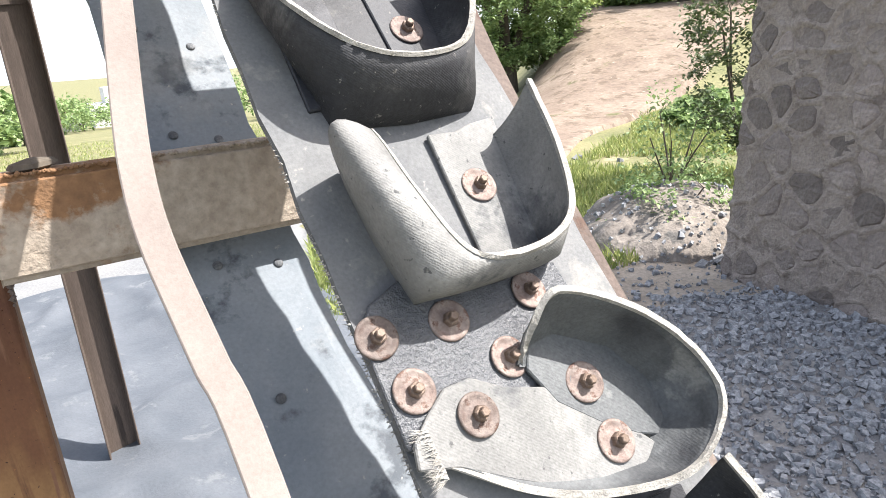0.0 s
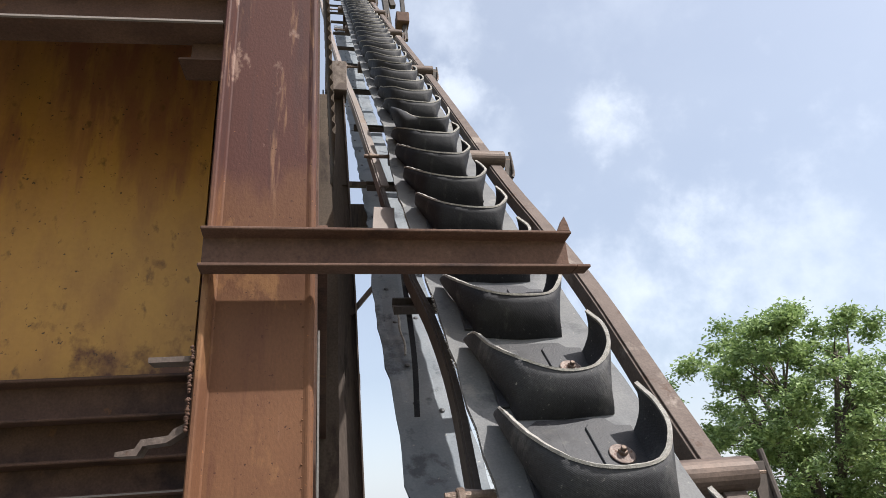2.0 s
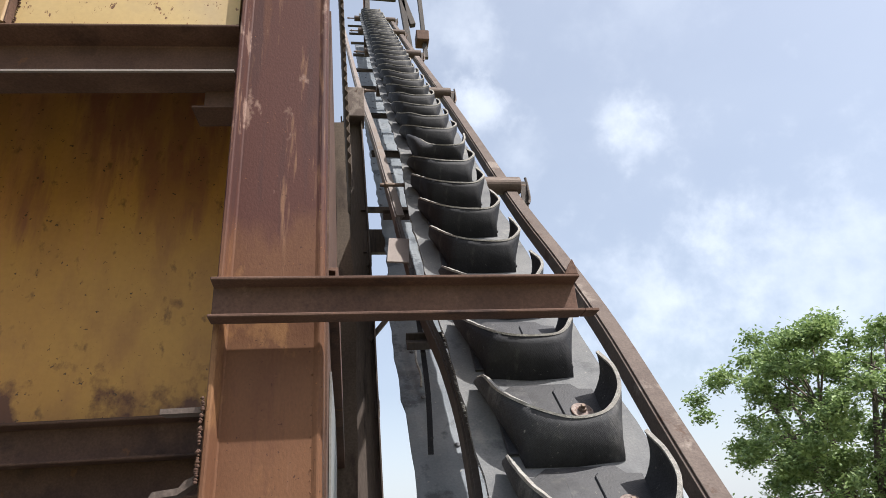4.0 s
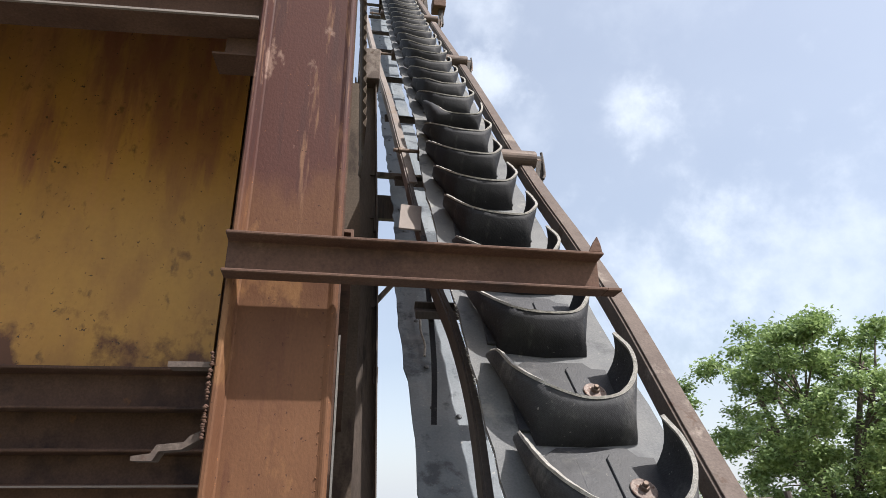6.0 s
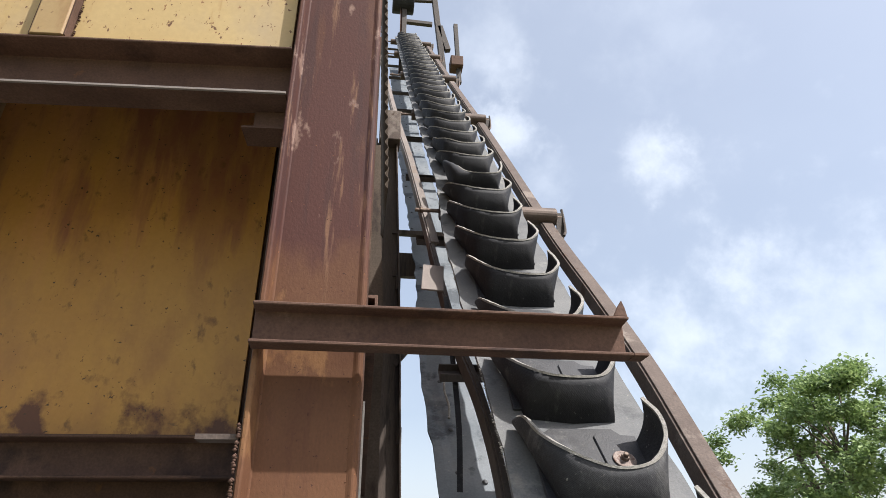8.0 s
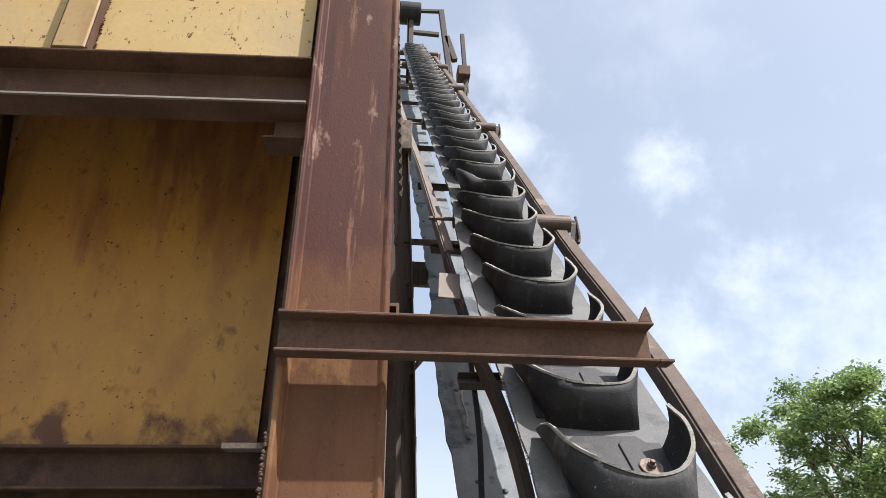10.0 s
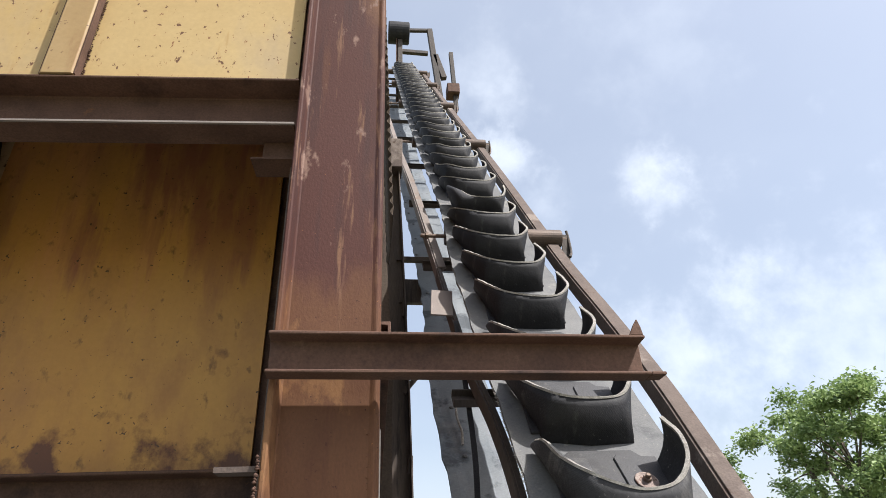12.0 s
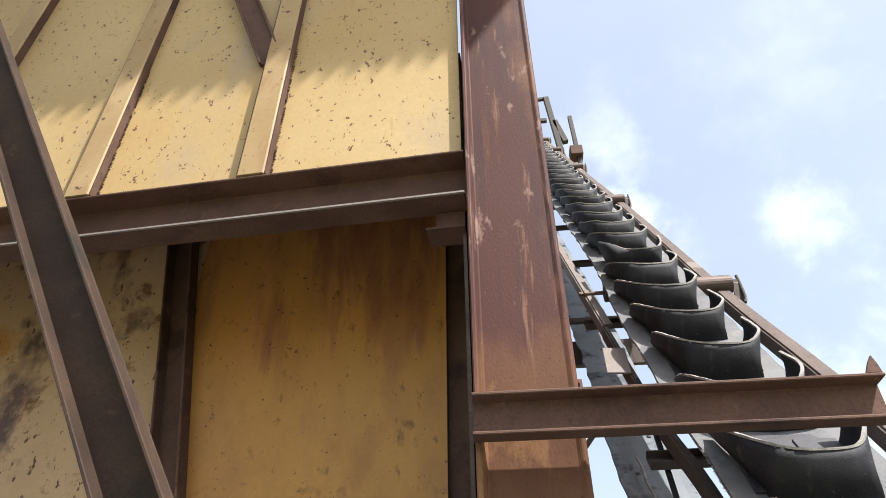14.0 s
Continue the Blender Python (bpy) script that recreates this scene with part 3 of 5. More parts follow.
RIGHT_FLAP = flap_mesh("right_flap", [(-0.037, -0.104), (0.044, -0.100), (0.050, 0.070), (-0.030, 0.078), (-0.038, 0.070)], FLOOR)
kinds = []
for i in range(6):
    rnd = random.Random(40 + i)
    kinds.append(wall_meshes("bucket_wall", shell(jitter(RIM, 0.0055 if i else 0.0, rnd), jitter(BASE, 0.003, rnd), 0.010 + rnd.uniform(-0.004, 0.006)), RUBBER))


def place_s(k):
    return 0.234 * k if k < 0 else 0.238 * k if k <= 2 else 0.476 + 0.2495 * (k - 2)


def fasten(parent, x, y, z, rnd, tilt=3.0):
    w = put("washer", WASHER_MESH, parent, pose(x, y, z, rnd.uniform(-tilt, tilt), rnd.uniform(-tilt, tilt), rnd.uniform(0, 360)))
    put("nut", NUT_MESH, parent, pose(x, y, z + 0.0025, rnd.uniform(-tilt, tilt), 0, rnd.uniform(0, 60)))
    return w


def bucket(k):
    rnd = random.Random(700 + k)
    ob = new("bucket")
    ob.parent = belt
    ob.matrix_basis = pose(drift(place_s(k)) + rnd.uniform(-0.004, 0.004), place_s(k), 0.001, 0, 0, rnd.uniform(-1.5, 1.5))
    wall, edge = kinds[0] if k in (-1, 0) else rnd.choice(kinds)
    if k <= 2:
        wall = wall.copy()
        wall.materials[0] = RUBBER_DUSTY_BRIGHT
    put("wall", wall, ob, label="dusty rubber wall in a brightened copy of the tone" if k <= 2 else "")
    put("cut_edge", edge, ob, label="pale cut fabric edge of the rubber")
    put("back_sheet", SHADE_FLOOR, ob)
    put("flap", LEFT_FLAP, ob)
    put("flap", RIGHT_FLAP, ob)
    fasten(ob, -0.122, -0.022, 0.0075, rnd)
    fasten(ob, 0.0, 0.0, 0.0075, rnd)
    return ob


def torn_bucket(k, mat):
    """A bucket whose one side has come loose and rolled over inwards."""
    rnd = random.Random(300 + k)
    ob = new("torn_bucket")
    ob.parent = belt
    ob.matrix_basis = pose(drift(place_s(k)), place_s(k), 0.001)
    rim = [(-0.146, 0.062, 0.060), (-0.146, 0.035, 0.070), (-0.146, -0.030, 0.088), (-0.123, -0.100, 0.088), (-0.080, -0.122, 0.088), (-0.015, -0.117, 0.088),
           (0.030, -0.086, 0.088), (0.056, -0.008, 0.088), (0.067, 0.078, 0.086)]
    over = [(-0.235, 0.072, 0.125), (-0.232, 0.040, 0.125), (-0.214, -0.040, 0.125), (-0.175, -0.135, 0.085), (-0.080, -0.140, 0.050), (0.020, -0.135, 0.050),
            (0.050, -0.080, 0.045), (0.060, 0.000, 0.045), (0.062, 0.060, 0.040)]
    base = [(-0.172, 0.052, 0.004), (-0.172, 0.030, 0), (-0.168, -0.040, 0), (-0.158, -0.116, 0), (-0.060, -0.119, 0), (0.034, -0.114, 0),
            (0.040, -0.030, 0), (0.046, 0.025, 0), (0.050, 0.060, 0)]
    wall, edge = wall_meshes("torn_wall", shell(rim, base, 0.0, 9, 49, over), mat)
    put("wall", wall, ob, label="dusty worn rubber wall rolled over at one side")
    put("cut_edge", edge, ob)
    sheet_outline = [(-0.054, -0.114), (0.030, -0.112), (0.044, -0.090), (0.052, 0.030), (0.060, 0.086), (0.020, 0.082), (-0.006, 0.074), (-0.046, 0.076)]
    put("flap", flap_mesh("torn_flap", sheet_outline, mat), ob)
    fasten(ob, -0.012, -0.004, 0.0075, rnd)


def flat_bucket():
    """A bucket torn open and flattened over a patched stretch of belt."""
    rnd = random.Random(61)
    ob = new("crushed_bucket")
    ob.parent = belt
    patch = [(-0.226, -0.600), (-0.205, -0.572), (-0.165, -0.556), (-0.050, -0.552), (0.035, -0.590), (0.048, -0.720), (-0.100, -0.760), (-0.226, -0.715)]
    put("patch", flap_mesh("patch", patch, PATCH, 0.001, 0.008), ob, label="shiny dimpled dark rubber patch")
    tongue = [(-0.222, -0.712), (-0.200, -0.694), (-0.172, -0.676), (-0.140, -0.676), (-0.105, -0.700), (-0.060, -0.716), (0.000, -0.770), (0.040, -0.822),
              (-0.020, -0.836), (-0.080, -0.818), (-0.140, -0.782), (-0.190, -0.748), (-0.228, -0.735)]
    put("torn_sheet", flap_mesh("torn_sheet", tongue, WORN, 0.010, 0.008), ob, label="pale torn rubber sheet")
    rim = [(-0.200, -0.742, 0.016), (-0.130, -0.800, 0.022), (-0.050, -0.838, 0.032), (0.030, -0.852, 0.055), (0.084, -0.815, 0.078), (0.092, -0.761, 0.084),
           (0.050, -0.690, 0.084), (-0.036, -0.634, 0.080), (-0.070, -0.655, 0.050), (-0.078, -0.684, 0.014)]
    base = [(-0.196, -0.735, 0.010), (-0.125, -0.785, 0.010), (-0.050, -0.815, 0.010), (0.010, -0.828, 0.010), (0.062, -0.800, 0.010), (0.070, -0.755, 0.010),
            (0.040, -0.705, 0.010), (-0.020, -0.668, 0.010), (-0.055, -0.670, 0.010), (-0.074, -0.688, 0.010)]
    wall, edge = wall_meshes("crushed_wall", shell(rim, base, 0.006, 6, 61, None, (0.0, -0.74)), CUP)
    put("wall", wall, ob, label="grimy worn rubber cup")
    put("cut_edge", edge, ob)
    inside = [(-0.074, -0.692), (-0.058, -0.735), (-0.020, -0.772), (0.018, -0.800), (0.045, -0.812), (0.070, -0.802), (0.080, -0.757), (0.046, -0.700), (-0.020, -0.656), (-0.058, -0.664)]
    put("cup_floor", flap_mesh("cup_floor", inside, CUP, 0.0125, 0.006), ob, label="grimy rubber floor of the torn cup")
    for x, s, z in ((-0.212, -0.606, 0.010), (-0.198, -0.667, 0.010), (-0.150, -0.712, 0.019), (-0.014, -0.795, 0.019), (-0.016, -0.728, 0.019), (-0.082, -0.672, 0.010),
                    (-0.130, -0.614, 0.010), (-0.019, -0.612, 0.010)):
        fasten(ob, x, s, z, rnd, 6.0)
    put("frayed_end", fringe("frayed_end", -0.205, -0.752, -0.705, 0.020, PLY, 260, 15, 0.022), ob, label="pale frayed cord ends")


TORN_LOW, FLAT, TORN_HIGH = -2, -3, 9
for k in range(-9, 37):
    if k in (TORN_LOW, TORN_HIGH):
        torn_bucket(k, WORN if k == TORN_LOW else RUBBER)
    elif k == FLAT:
        flat_bucket()
    else:
        bucket(k)

# bolt heads seen on the inner face of the return strand
rnd = random.Random(9)
for i in range(36):
    s = -1.5 + i * 0.24
    for x in (-0.218, -0.131):
        if rnd.random() < 0.8:
            xx, ss = x + rnd.uniform(-0.012, 0.012), s + rnd.uniform(-0.03, 0.03)
            put("bolt_head", HEAD_MESH, lower, pose(xx, ss, slack(ss) + 0.001, 0, 0, rnd.uniform(0, 90)))

# ---- the steel frame of the elevator ----
frame_ob = thing("steel_framework", "rusty angle-iron framework carrying a steep bucket belt", "steel framework", m=SLOPE)
rail = [(0.120, -2.38, -0.06), (0.125, -0.9, -0.06), (0.132, -0.3, -0.06), (0.170, 0.05, -0.06), (0.198, 0.5, -0.06), (0.222, 0.9, -0.06), (0.224, 1.3, -0.06),
        (0.215, 1.9, -0.06), (0.245, 3.5, -0.06), (0.26, 5.5, -0.06), (0.30, 9.2, -0.06)]
put("side_rail", sweep("side_rail", angle(0.050, -0.045), line(rail, 70), RUST_DUSTY, bevel=0.001), frame_ob, label="bent dusty rail")
left = [(-0.245, 0.24, -0.08), (-0.222, 0.55, -0.08), (-0.225, 0.8, -0.08), (-0.250, 1.1, -0.08), (-0.262, 1.7, -0.08)]
put("side_rail", sweep("side_rail", angle(0.018, -0.045, 0.005), line(left, 40), DARK_STEEL, bevel=0.001), frame_ob)
upper_left = [(-0.262, 1.70, -0.075), (-0.270, 2.2, -0.08), (-0.285, 2.9, -0.08), (-0.33, 4.5, -0.08), (-0.40, 9.2, -0.08)]
put("side_rail", sweep("side_rail", angle(0.036, -0.045), line(upper_left, 30), DUSTY, bevel=0.001), frame_ob, label="pale dusty rail")
put("splice_plate", sweep("splice_plate", [(-0.035, -0.003), (0.035, -0.003), (0.035, 0.003), (-0.035, 0.003)], [(-0.285, 1.32, -0.075), (-0.265, 1.50, -0.075)], DUSTY, bevel=0.001), frame_ob)
guard = [(-0.362, -2.3, -0.05), (-0.362, -1.4, -0.05), (-0.360, -0.70, -0.05), (-0.370, -0.56, -0.05), (-0.380, -0.43, -0.05), (-0.376, -0.345, -0.05), (-0.362, -0.255, -0.05), (-0.333, -0.10, -0.05),
         (-0.322, -0.03, -0.05), (-0.280, 0.16, -0.05), (-0.262, 0.25, -0.06)]
put("guard_bar", sweep("guard_bar", [(0, 0), (0.034, 0), (0.034, 0.006), (0, 0.006)], line(guard, 60), DUSTY, bevel=0.0015), frame_ob, label="bent dust-coated flat bar")
for s in (0.12, 0.98, 1.9, 2.75, 3.6, 4.5, 5.3, 6.2, 7.1, 8.0, 8.9):
    put("crossbar", sweep("crossbar", channel(0.05, 0.025, 0.005, 0.005), [(0.2, s, -0.16), (-0.29, s, -0.16)], DARK_STEEL, right=(0, 1, 0), bevel=0.001), frame_ob)


def roller(s, reach):
    ob = thing("idler_roller", "brown steel idler roller under the belt edge", "roller", "idler rollers under the belt", SLOPE @ pose(0, s, 0))
    put("tube", sweep("tube", disc(0.030 if s < 1 else 0.038, 24), [(-0.2, 0, -0.045), (reach, 0, -0.045)], PIPE, right=(0, 1, 0), smooth=False, bevel=0.002), ob)
    put("shaft", sweep("shaft", disc(0.008, 12), [(-0.30, 0, -0.045), (reach + 0.035, 0, -0.045)], BOLT, right=(0, 1, 0)), ob)
    put("bracket", sweep("bracket", [(-0.018, -0.003), (0.018, -0.003), (0.018, 0.003), (-0.018, 0.003)],
                         [(reach + 0.02, 0.012, -0.03), (reach + 0.018, -0.05, -0.08), (reach, -0.11, -0.12)], DARK_STEEL, bevel=0.001), ob)
    put("hook", sweep("hook", disc(0.006, 8), line([(reach + 0.032, 0.03, -0.02), (reach + 0.034, -0.01, -0.045), (reach + 0.030, -0.07, -0.075), (reach + 0.018, -0.10, -0.085)], 9), DARK_STEEL), ob)
    n = put("nut", NUT_MESH, ob, pose(-0.268, 0, -0.045, 0, -90, 0))
    n.scale = (1.7, 1.7, 1.7)
    return ob


for s, reach in ((0.225, 0.255), (1.97, 0.285), (3.88, 0.31), (5.7, 0.33), (7.4, 0.35), (8.9, 0.37)):
    roller(s, reach)

strap_ob = thing("rubber_strap", "dark rubber strip hanging loose from the frame", "strap", m=SLOPE)
put("strip", sweep("strip", [(-0.007, -0.002), (0.007, -0.002), (0.007, 0.002), (-0.007, 0.002)],
                   line([(-0.252, 1.25, -0.06), (-0.247, 1.05, -0.14), (-0.243, 0.86, -0.23), (-0.250, 0.72, -0.31)], 16), RUBBER), strap_ob)

cord_ob = thing("cord", "pale frayed cord hanging against the return strand", "cord", m=SLOPE)
put("strand", sweep("strand", disc(0.004, 6), line([(-0.212, 1.43, -0.432), (-0.209, 1.36, -0.430), (-0.214, 1.29, -0.432), (-0.207, 1.22, -0.436), (-0.213, 1.16, -0.440)], 18), PLY), cord_ob)

# ---- columns and beams ----
h = 0.097
COLUMN = [(-h, -0.110), (-h + 0.01, -0.110), (-h + 0.008, -0.008), (h - 0.008, -0.008), (h - 0.01, -0.110), (h, -0.110), (h, -0.004),
          (h - 0.004, 0.003), (h - 0.012, 0.004), (h - 0.016, 0.0), (-h + 0.018, 0.0), (-h + 0.010, 0.040), (-h, 0.040)]


def lumps(name, path, count, size, mat, seed, stray=0.35):
    """A weld bead: a run of small irregular lumps."""
    rnd = random.Random(seed)
    pts = straight(path, count)
    v, f = [], []
    for p in rnd.sample(pts, count * 3 // 4):
        r, k, b = size * rnd.uniform(0.6, 1.2), 6, len(v)
        c = p + Vector((rnd.uniform(-1, 1), rnd.uniform(-1, 1), rnd.uniform(-1, 1))) * size * stray
        v += [c + Vector((0, 0, -r))] + [c + Vector((math.cos(a * 1.047), math.sin(a * 1.047), 0)) * r * rnd.uniform(0.8, 1.2) for a in range(k)] + [c + Vector((0, 0, r))]
        f += [(b, b + 1 + (a + 1) % k, b + 1 + a) for a in range(k)] + [(b + 7, b + 1 + a, b + 1 + (a + 1) % k) for a in range(k)]
    return mesh(name, v, f, mat, True)


col = thing("steel_column", "red-brown rusted rolled steel column with weld beads", "column")
put("shaft", sweep("shaft", COLUMN, [(-0.157, 1.250, 0.0), (-0.157, 1.250, 6.4)], RUST, bevel=0.0025), col)
put("weld_bead", lumps("weld_bead", [(-0.258, 1.206, 2.20), (-0.258, 1.206, 2.34)], 70, 0.0038, RUST_DARK, 4), col, label="lumpy weld bead")
put("weld_bead", lumps("weld_bead", [(-0.058, 1.235, 1.40), (-0.055, 1.235, 1.60)], 46, 0.006, RUST_DUSTY, 5), col)
put("spatter", lumps("spatter", [(-0.076, 1.2492, 1.3), (-0.080, 1.2492, 2.38)], 60, 0.0019, RUST, 6), col)
# raised rolling marks on the web, not legible
for i, (z, w) in enumerate([(1.86, 0.034), (1.845, 0.034), (1.832, 0.034), (1.818, 0.034), (1.804, 0.034), (1.775, 0.026), (1.755, 0.03), (1.72, 0.028), (1.70, 0.024), (1.64, 0.03), (1.625, 0.03)]):
    put("raised_mark", box("raised_mark", (-0.157 - w / 2, 1.2485, z), (-0.157 + w / 2, 1.2502, z + 0.0035), RUST), col)
beam = thing("channel_beam", "dark rusted channel beam bracing the column to the elevator frame", "beam")
put("channel", sweep("channel", channel(0.076, 0.040, 0.006, 0.006), [(0.428, 1.2035, 2.502), (-0.256, 1.2035, 2.502)], RUST_DARK, right=(0, 0, 1), bevel=0.0015), beam)
put("flange_end", box("flange_end", (0.4285, 1.1638, 2.4642), (0.456, 1.200, 2.4700), RUST_DARK, 0.001), beam)
tab = [(0.400, 2.5405), (0.427, 2.5405), (0.424, 2.558), (0.419, 2.573), (0.410, 2.560)]
put("bent_tab", bevelled(mesh("bent_tab", [(x, 1.166, z) for x, z in tab] + [(x, 1.172, z) for x, z in tab],
                              [(0, 1, 2, 3, 4), (9, 8, 7, 6, 5)] + [(a, (a + 1) % 5 + 0, (a + 1) % 5 + 5, a + 5) for a in range(5)], RUST_DARK), 0.001), beam, label="pointed bent tab")
low_beam = thing("low_channel_beam", "mud-caked channel beam behind the carrying belt", "beam")
put("channel", sweep("channel", channel(0.150, -0.05), [(0.62, 1.14, 1.532), (-0.06, 1.14, 1.532)], MUDDY, right=(0, 0, 1), bevel=0.002), low_beam)
put("crust", lumps("crust", [(-0.03, 1.138, 1.606), (0.36, 1.138, 1.606)], 120, 0.004, MUDDY, 8), low_beam, label="dried mud crust")
put("crust", lumps("crust", [(0.0, 1.138, 1.54), (0.30, 1.138, 1.57)], 60, 0.0035, MUDDY, 9), low_beam)
stone_ob = thing("loose_stone", "flat dark stone lying on a steel beam", "stone")
put("stone", lathe("stone", [(0.014, -0.001), (0.026, 0.006), (0.022, 0.013), (0.007, 0.018)], BARK, 7, False), stone_ob, pose(0.012, 1.165, 1.607, 4, -3, 20)).scale = (1.35, 0.8, 0.9)

far_col = thing("steel_column", "dark rusted column of the structure behind the belt", "column")
put("shaft", sweep("shaft", channel(0.13, 0.06), [(0.082, 3.0, 0.1), (0.082, 3.0, 2.02)], POST, bevel=0.0025), far_col)
put("upper_post", sweep("upper_post", channel(0.115, 0.05), straight([(0.088, 2.99, 1.98), (0.061, 2.99, 3.06), (0.013, 2.99, 4.25)], 9), POST, bevel=0.001), far_col)
put("cap_block", box("cap_block", (-0.03, 2.90, 4.22), (0.085, 3.02, 4.42), RUST_DUSTY, 0.004), far_col)
put("pedestal", box("pedestal", (-0.05, 2.88, -0.05), (0.24, 3.18, 0.1), CONCRETE, 0.01), far_col)
put("strut", sweep("strut", angle(0.022, 0.03, 0.004), [(0.06, 2.97, 3.675), (0.5, 2.97, 3.675)], POST, right=(0, 0, 1)), far_col)
put("strut", sweep("strut", channel(0.13, 0.03), [(0.07, 2.97, 3.50), (0.5, 2.97, 3.50)], POST, right=(0, 0, 1)), far_col)
put("strut", sweep("strut", angle(0.022, 0.025, 0.004), [(0.10, 2.96, 2.97), (0.32, 2.96, 3.24)], POST, right=(0, 0, 1)), far_col)
for z in (2.62, 3.36):
    put("clip", box("clip", (0.112 - 0.03 * (z - 2.5), 2.965, z), (0.136 - 0.03 * (z - 2.5), 2.99, z + 0.075), POST, 0.002), far_col)

# ---- hopper; its face turns slightly away from the column ----
hop = thing("hopper", "weathered yellow steel hopper with stiffeners and rust stains", "hopper", m=pose(-0.262, 1.215, 0, 0, 0, -3.4))
put("upper_panel", box("upper_panel", (-4.0, 0.026, 3.187), (-0.004, 0.036, 6.2), YELLOW), hop, label="sunlit yellow upper panel with rust specks")
put("peeled_panel", box("peeled_panel", (-4.0, 0.4865, 2.385), (-0.93, 0.496, 3.60), PEELED), hop, label="peeling beige panel with black stains")
put("lower_panel", box("lower_panel", (-0.93, 0.485, 2.385), (-0.118, 0.495, 3.60), YELLOW_OLD), hop, label="rust-stained yellow lower panel")
put("top_channel", sweep("top_channel", channel(0.141, 0.070), [(0.004, 0.070, 3.1145), (-4.0, 0.070, 3.1145)], RUST_DARK, right=(0, 0, 1), bevel=0.002), hop)
# pale strip set proud of the flange; paints its sunlit edge line
put("lip", box("lip", (-4.0, -0.006, 3.0435), (0.004, -0.0005, 3.0485), DUSTY), hop, label="pale flange lip painting a bright edge line")
# added plate: blocks sun past the column, dusty tone bounces light inside
put("side_plate", box("side_plate", (-0.012, 0.08, 2.06), (-0.004, 0.60, 3.598), RUST_DUSTY), hop)
put("soffit", box("soffit", (-4.0, 0.040, 3.602), (0.0, 0.60, 3.612), RUST_DARK), hop)
put("gusset", box("gusset", (-0.095, 0.05, 2.990), (-0.004, 0.12, 2.995), RUST_DARK), hop)
put("gusset", box("gusset", (-0.072, 0.060, 2.996), (-0.004, 0.066, 3.042), RUST_DARK), hop)
put("bottom_channel", sweep("bottom_channel", channel(0.095, 0.06), [(-0.02, 0.484, 2.3525), (-4.0, 0.484, 2.3525)], RUST_DARK, right=(0, 0, 1), bevel=0.002), hop)
put("lower_channel", sweep("lower_channel", channel(0.080, 0.07), [(-0.02, 0.50, 2.182), (-4.0, 0.50, 2.182)], RUST_DARK, right=(0, 0, 1), bevel=0.002), hop)
# second pale strip, for the bright line along the lower flange
put("lower_lip", box("lower_lip", (-4.0, 0.4255, 2.1425), (-0.02, 0.4295, 2.1465), DUSTY), hop, label="pale flange lip painting a bright edge line")
put("back_plate", box("back_plate", (-4.0, 0.51, 2.04), (-0.02, 0.52, 3.598), RUST_DARK), hop)
put("torn_plate", box("torn_plate", (-0.065, -0.004, 2.312), (0.004, 0.03, 2.321), RUST_DUSTY), hop, label="torn plate edge")
jag = [(-0.098, 2.166), (-0.098, 2.173), (-0.070, 2.177), (-0.062, 2.190), (-0.022, 2.194), (-0.014, 2.204), (0.004, 2.212), (0.004, 2.200), (-0.012, 2.190), (-0.024, 2.183), (-0.058, 2.180), (-0.066, 2.166)]
put("torn_plate", sweep("torn_plate", jag, [(0, -0.004, 0), (0, 0.03, 0)], RUST_DUSTY), hop, label="jagged torn plate edge")
for i, x in enumerate((-0.536, -1.02, -1.54, -2.1)):
    rib = put("rib", sweep("rib", [(-0.040, 0), (0.034, 0), (0.034, 0.024), (0.030, 0.028), (-0.036, 0.028), (-0.040, 0.024)], [(x, 0.025, 3.188), (x, 0.025, 6.2)], RIB, bevel=0.001), hop, label="rust-stained yellow rib")
    put("seam", box("seam", (x + 0.0345, 0.000, 3.189), (x + 0.0375, 0.0245, 6.2), RUST_DARK), rib, label="rust-stained side of the rib")
    put("seam", box("seam", (x - 0.0425, 0.002, 3.189), (x - 0.0405, 0.0245, 6.2), RUST_DARK), rib)
    put("weld_bead", lumps("weld_bead", [(x + 0.041, 0.023, 3.192), (x + 0.041, 0.023, 3.72)], 90, 0.003, RUST_DARK, 70 + i), hop)
put("stiffener", sweep("stiffener", channel(0.088, 0.05), [(-0.825, 0.484, 2.43), (-1.052, 0.484, 3.598)], RUST_DARK, bevel=0.002), hop)
put("underside", box("underside", (-4.0, 0.5215, 1.955), (-0.10, 1.9, 2.0385), RUST_DARK), hop)
put("chute", box("chute", (-0.62, 0.55, 1.875), (-0.21, 0.95, 1.954), RUST_DARK), hop)
put("strut", sweep("strut", channel(0.075, 0.02), [(-0.565, 0.020, 3.665), (-0.85, -0.010, 4.38)], RUST_DARK, bevel=0.0015), hop)
side = thing("side_cladding", "grey metal sheet cladding between two columns", "cladding")
put("sheet", box("sheet", (-0.062, 1.37, 2.06), (-0.056, 2.92, 3.4), RUST_DARK), side)
put("lower_sheet", box("lower_sheet", (-0.0545, 1.5, 2.06), (-0.050, 2.5, 2.45), SHEET), side)
put("bottom_rail", sweep("bottom_rail", channel(0.10, 0.04), [(-0.055, 1.37, 2.0), (-0.055, 2.92, 1.96)], RUST_DARK, right=(0, 0, 1), bevel=0.001), side)
put("brace", sweep("brace", channel(0.07, 0.035), [(-0.035, 1.38, 2.62), (-0.020, 2.9, 2.35)], RUST_DARK, right=(0, 0, 1), bevel=0.001), side)
put("brace", sweep("brace", channel(0.07, 0.035), [(-0.035, 1.40, 2.02), (-0.010, 2.9, 2.08)], SHEET, right=(0, 0, 1), bevel=0.001), side)
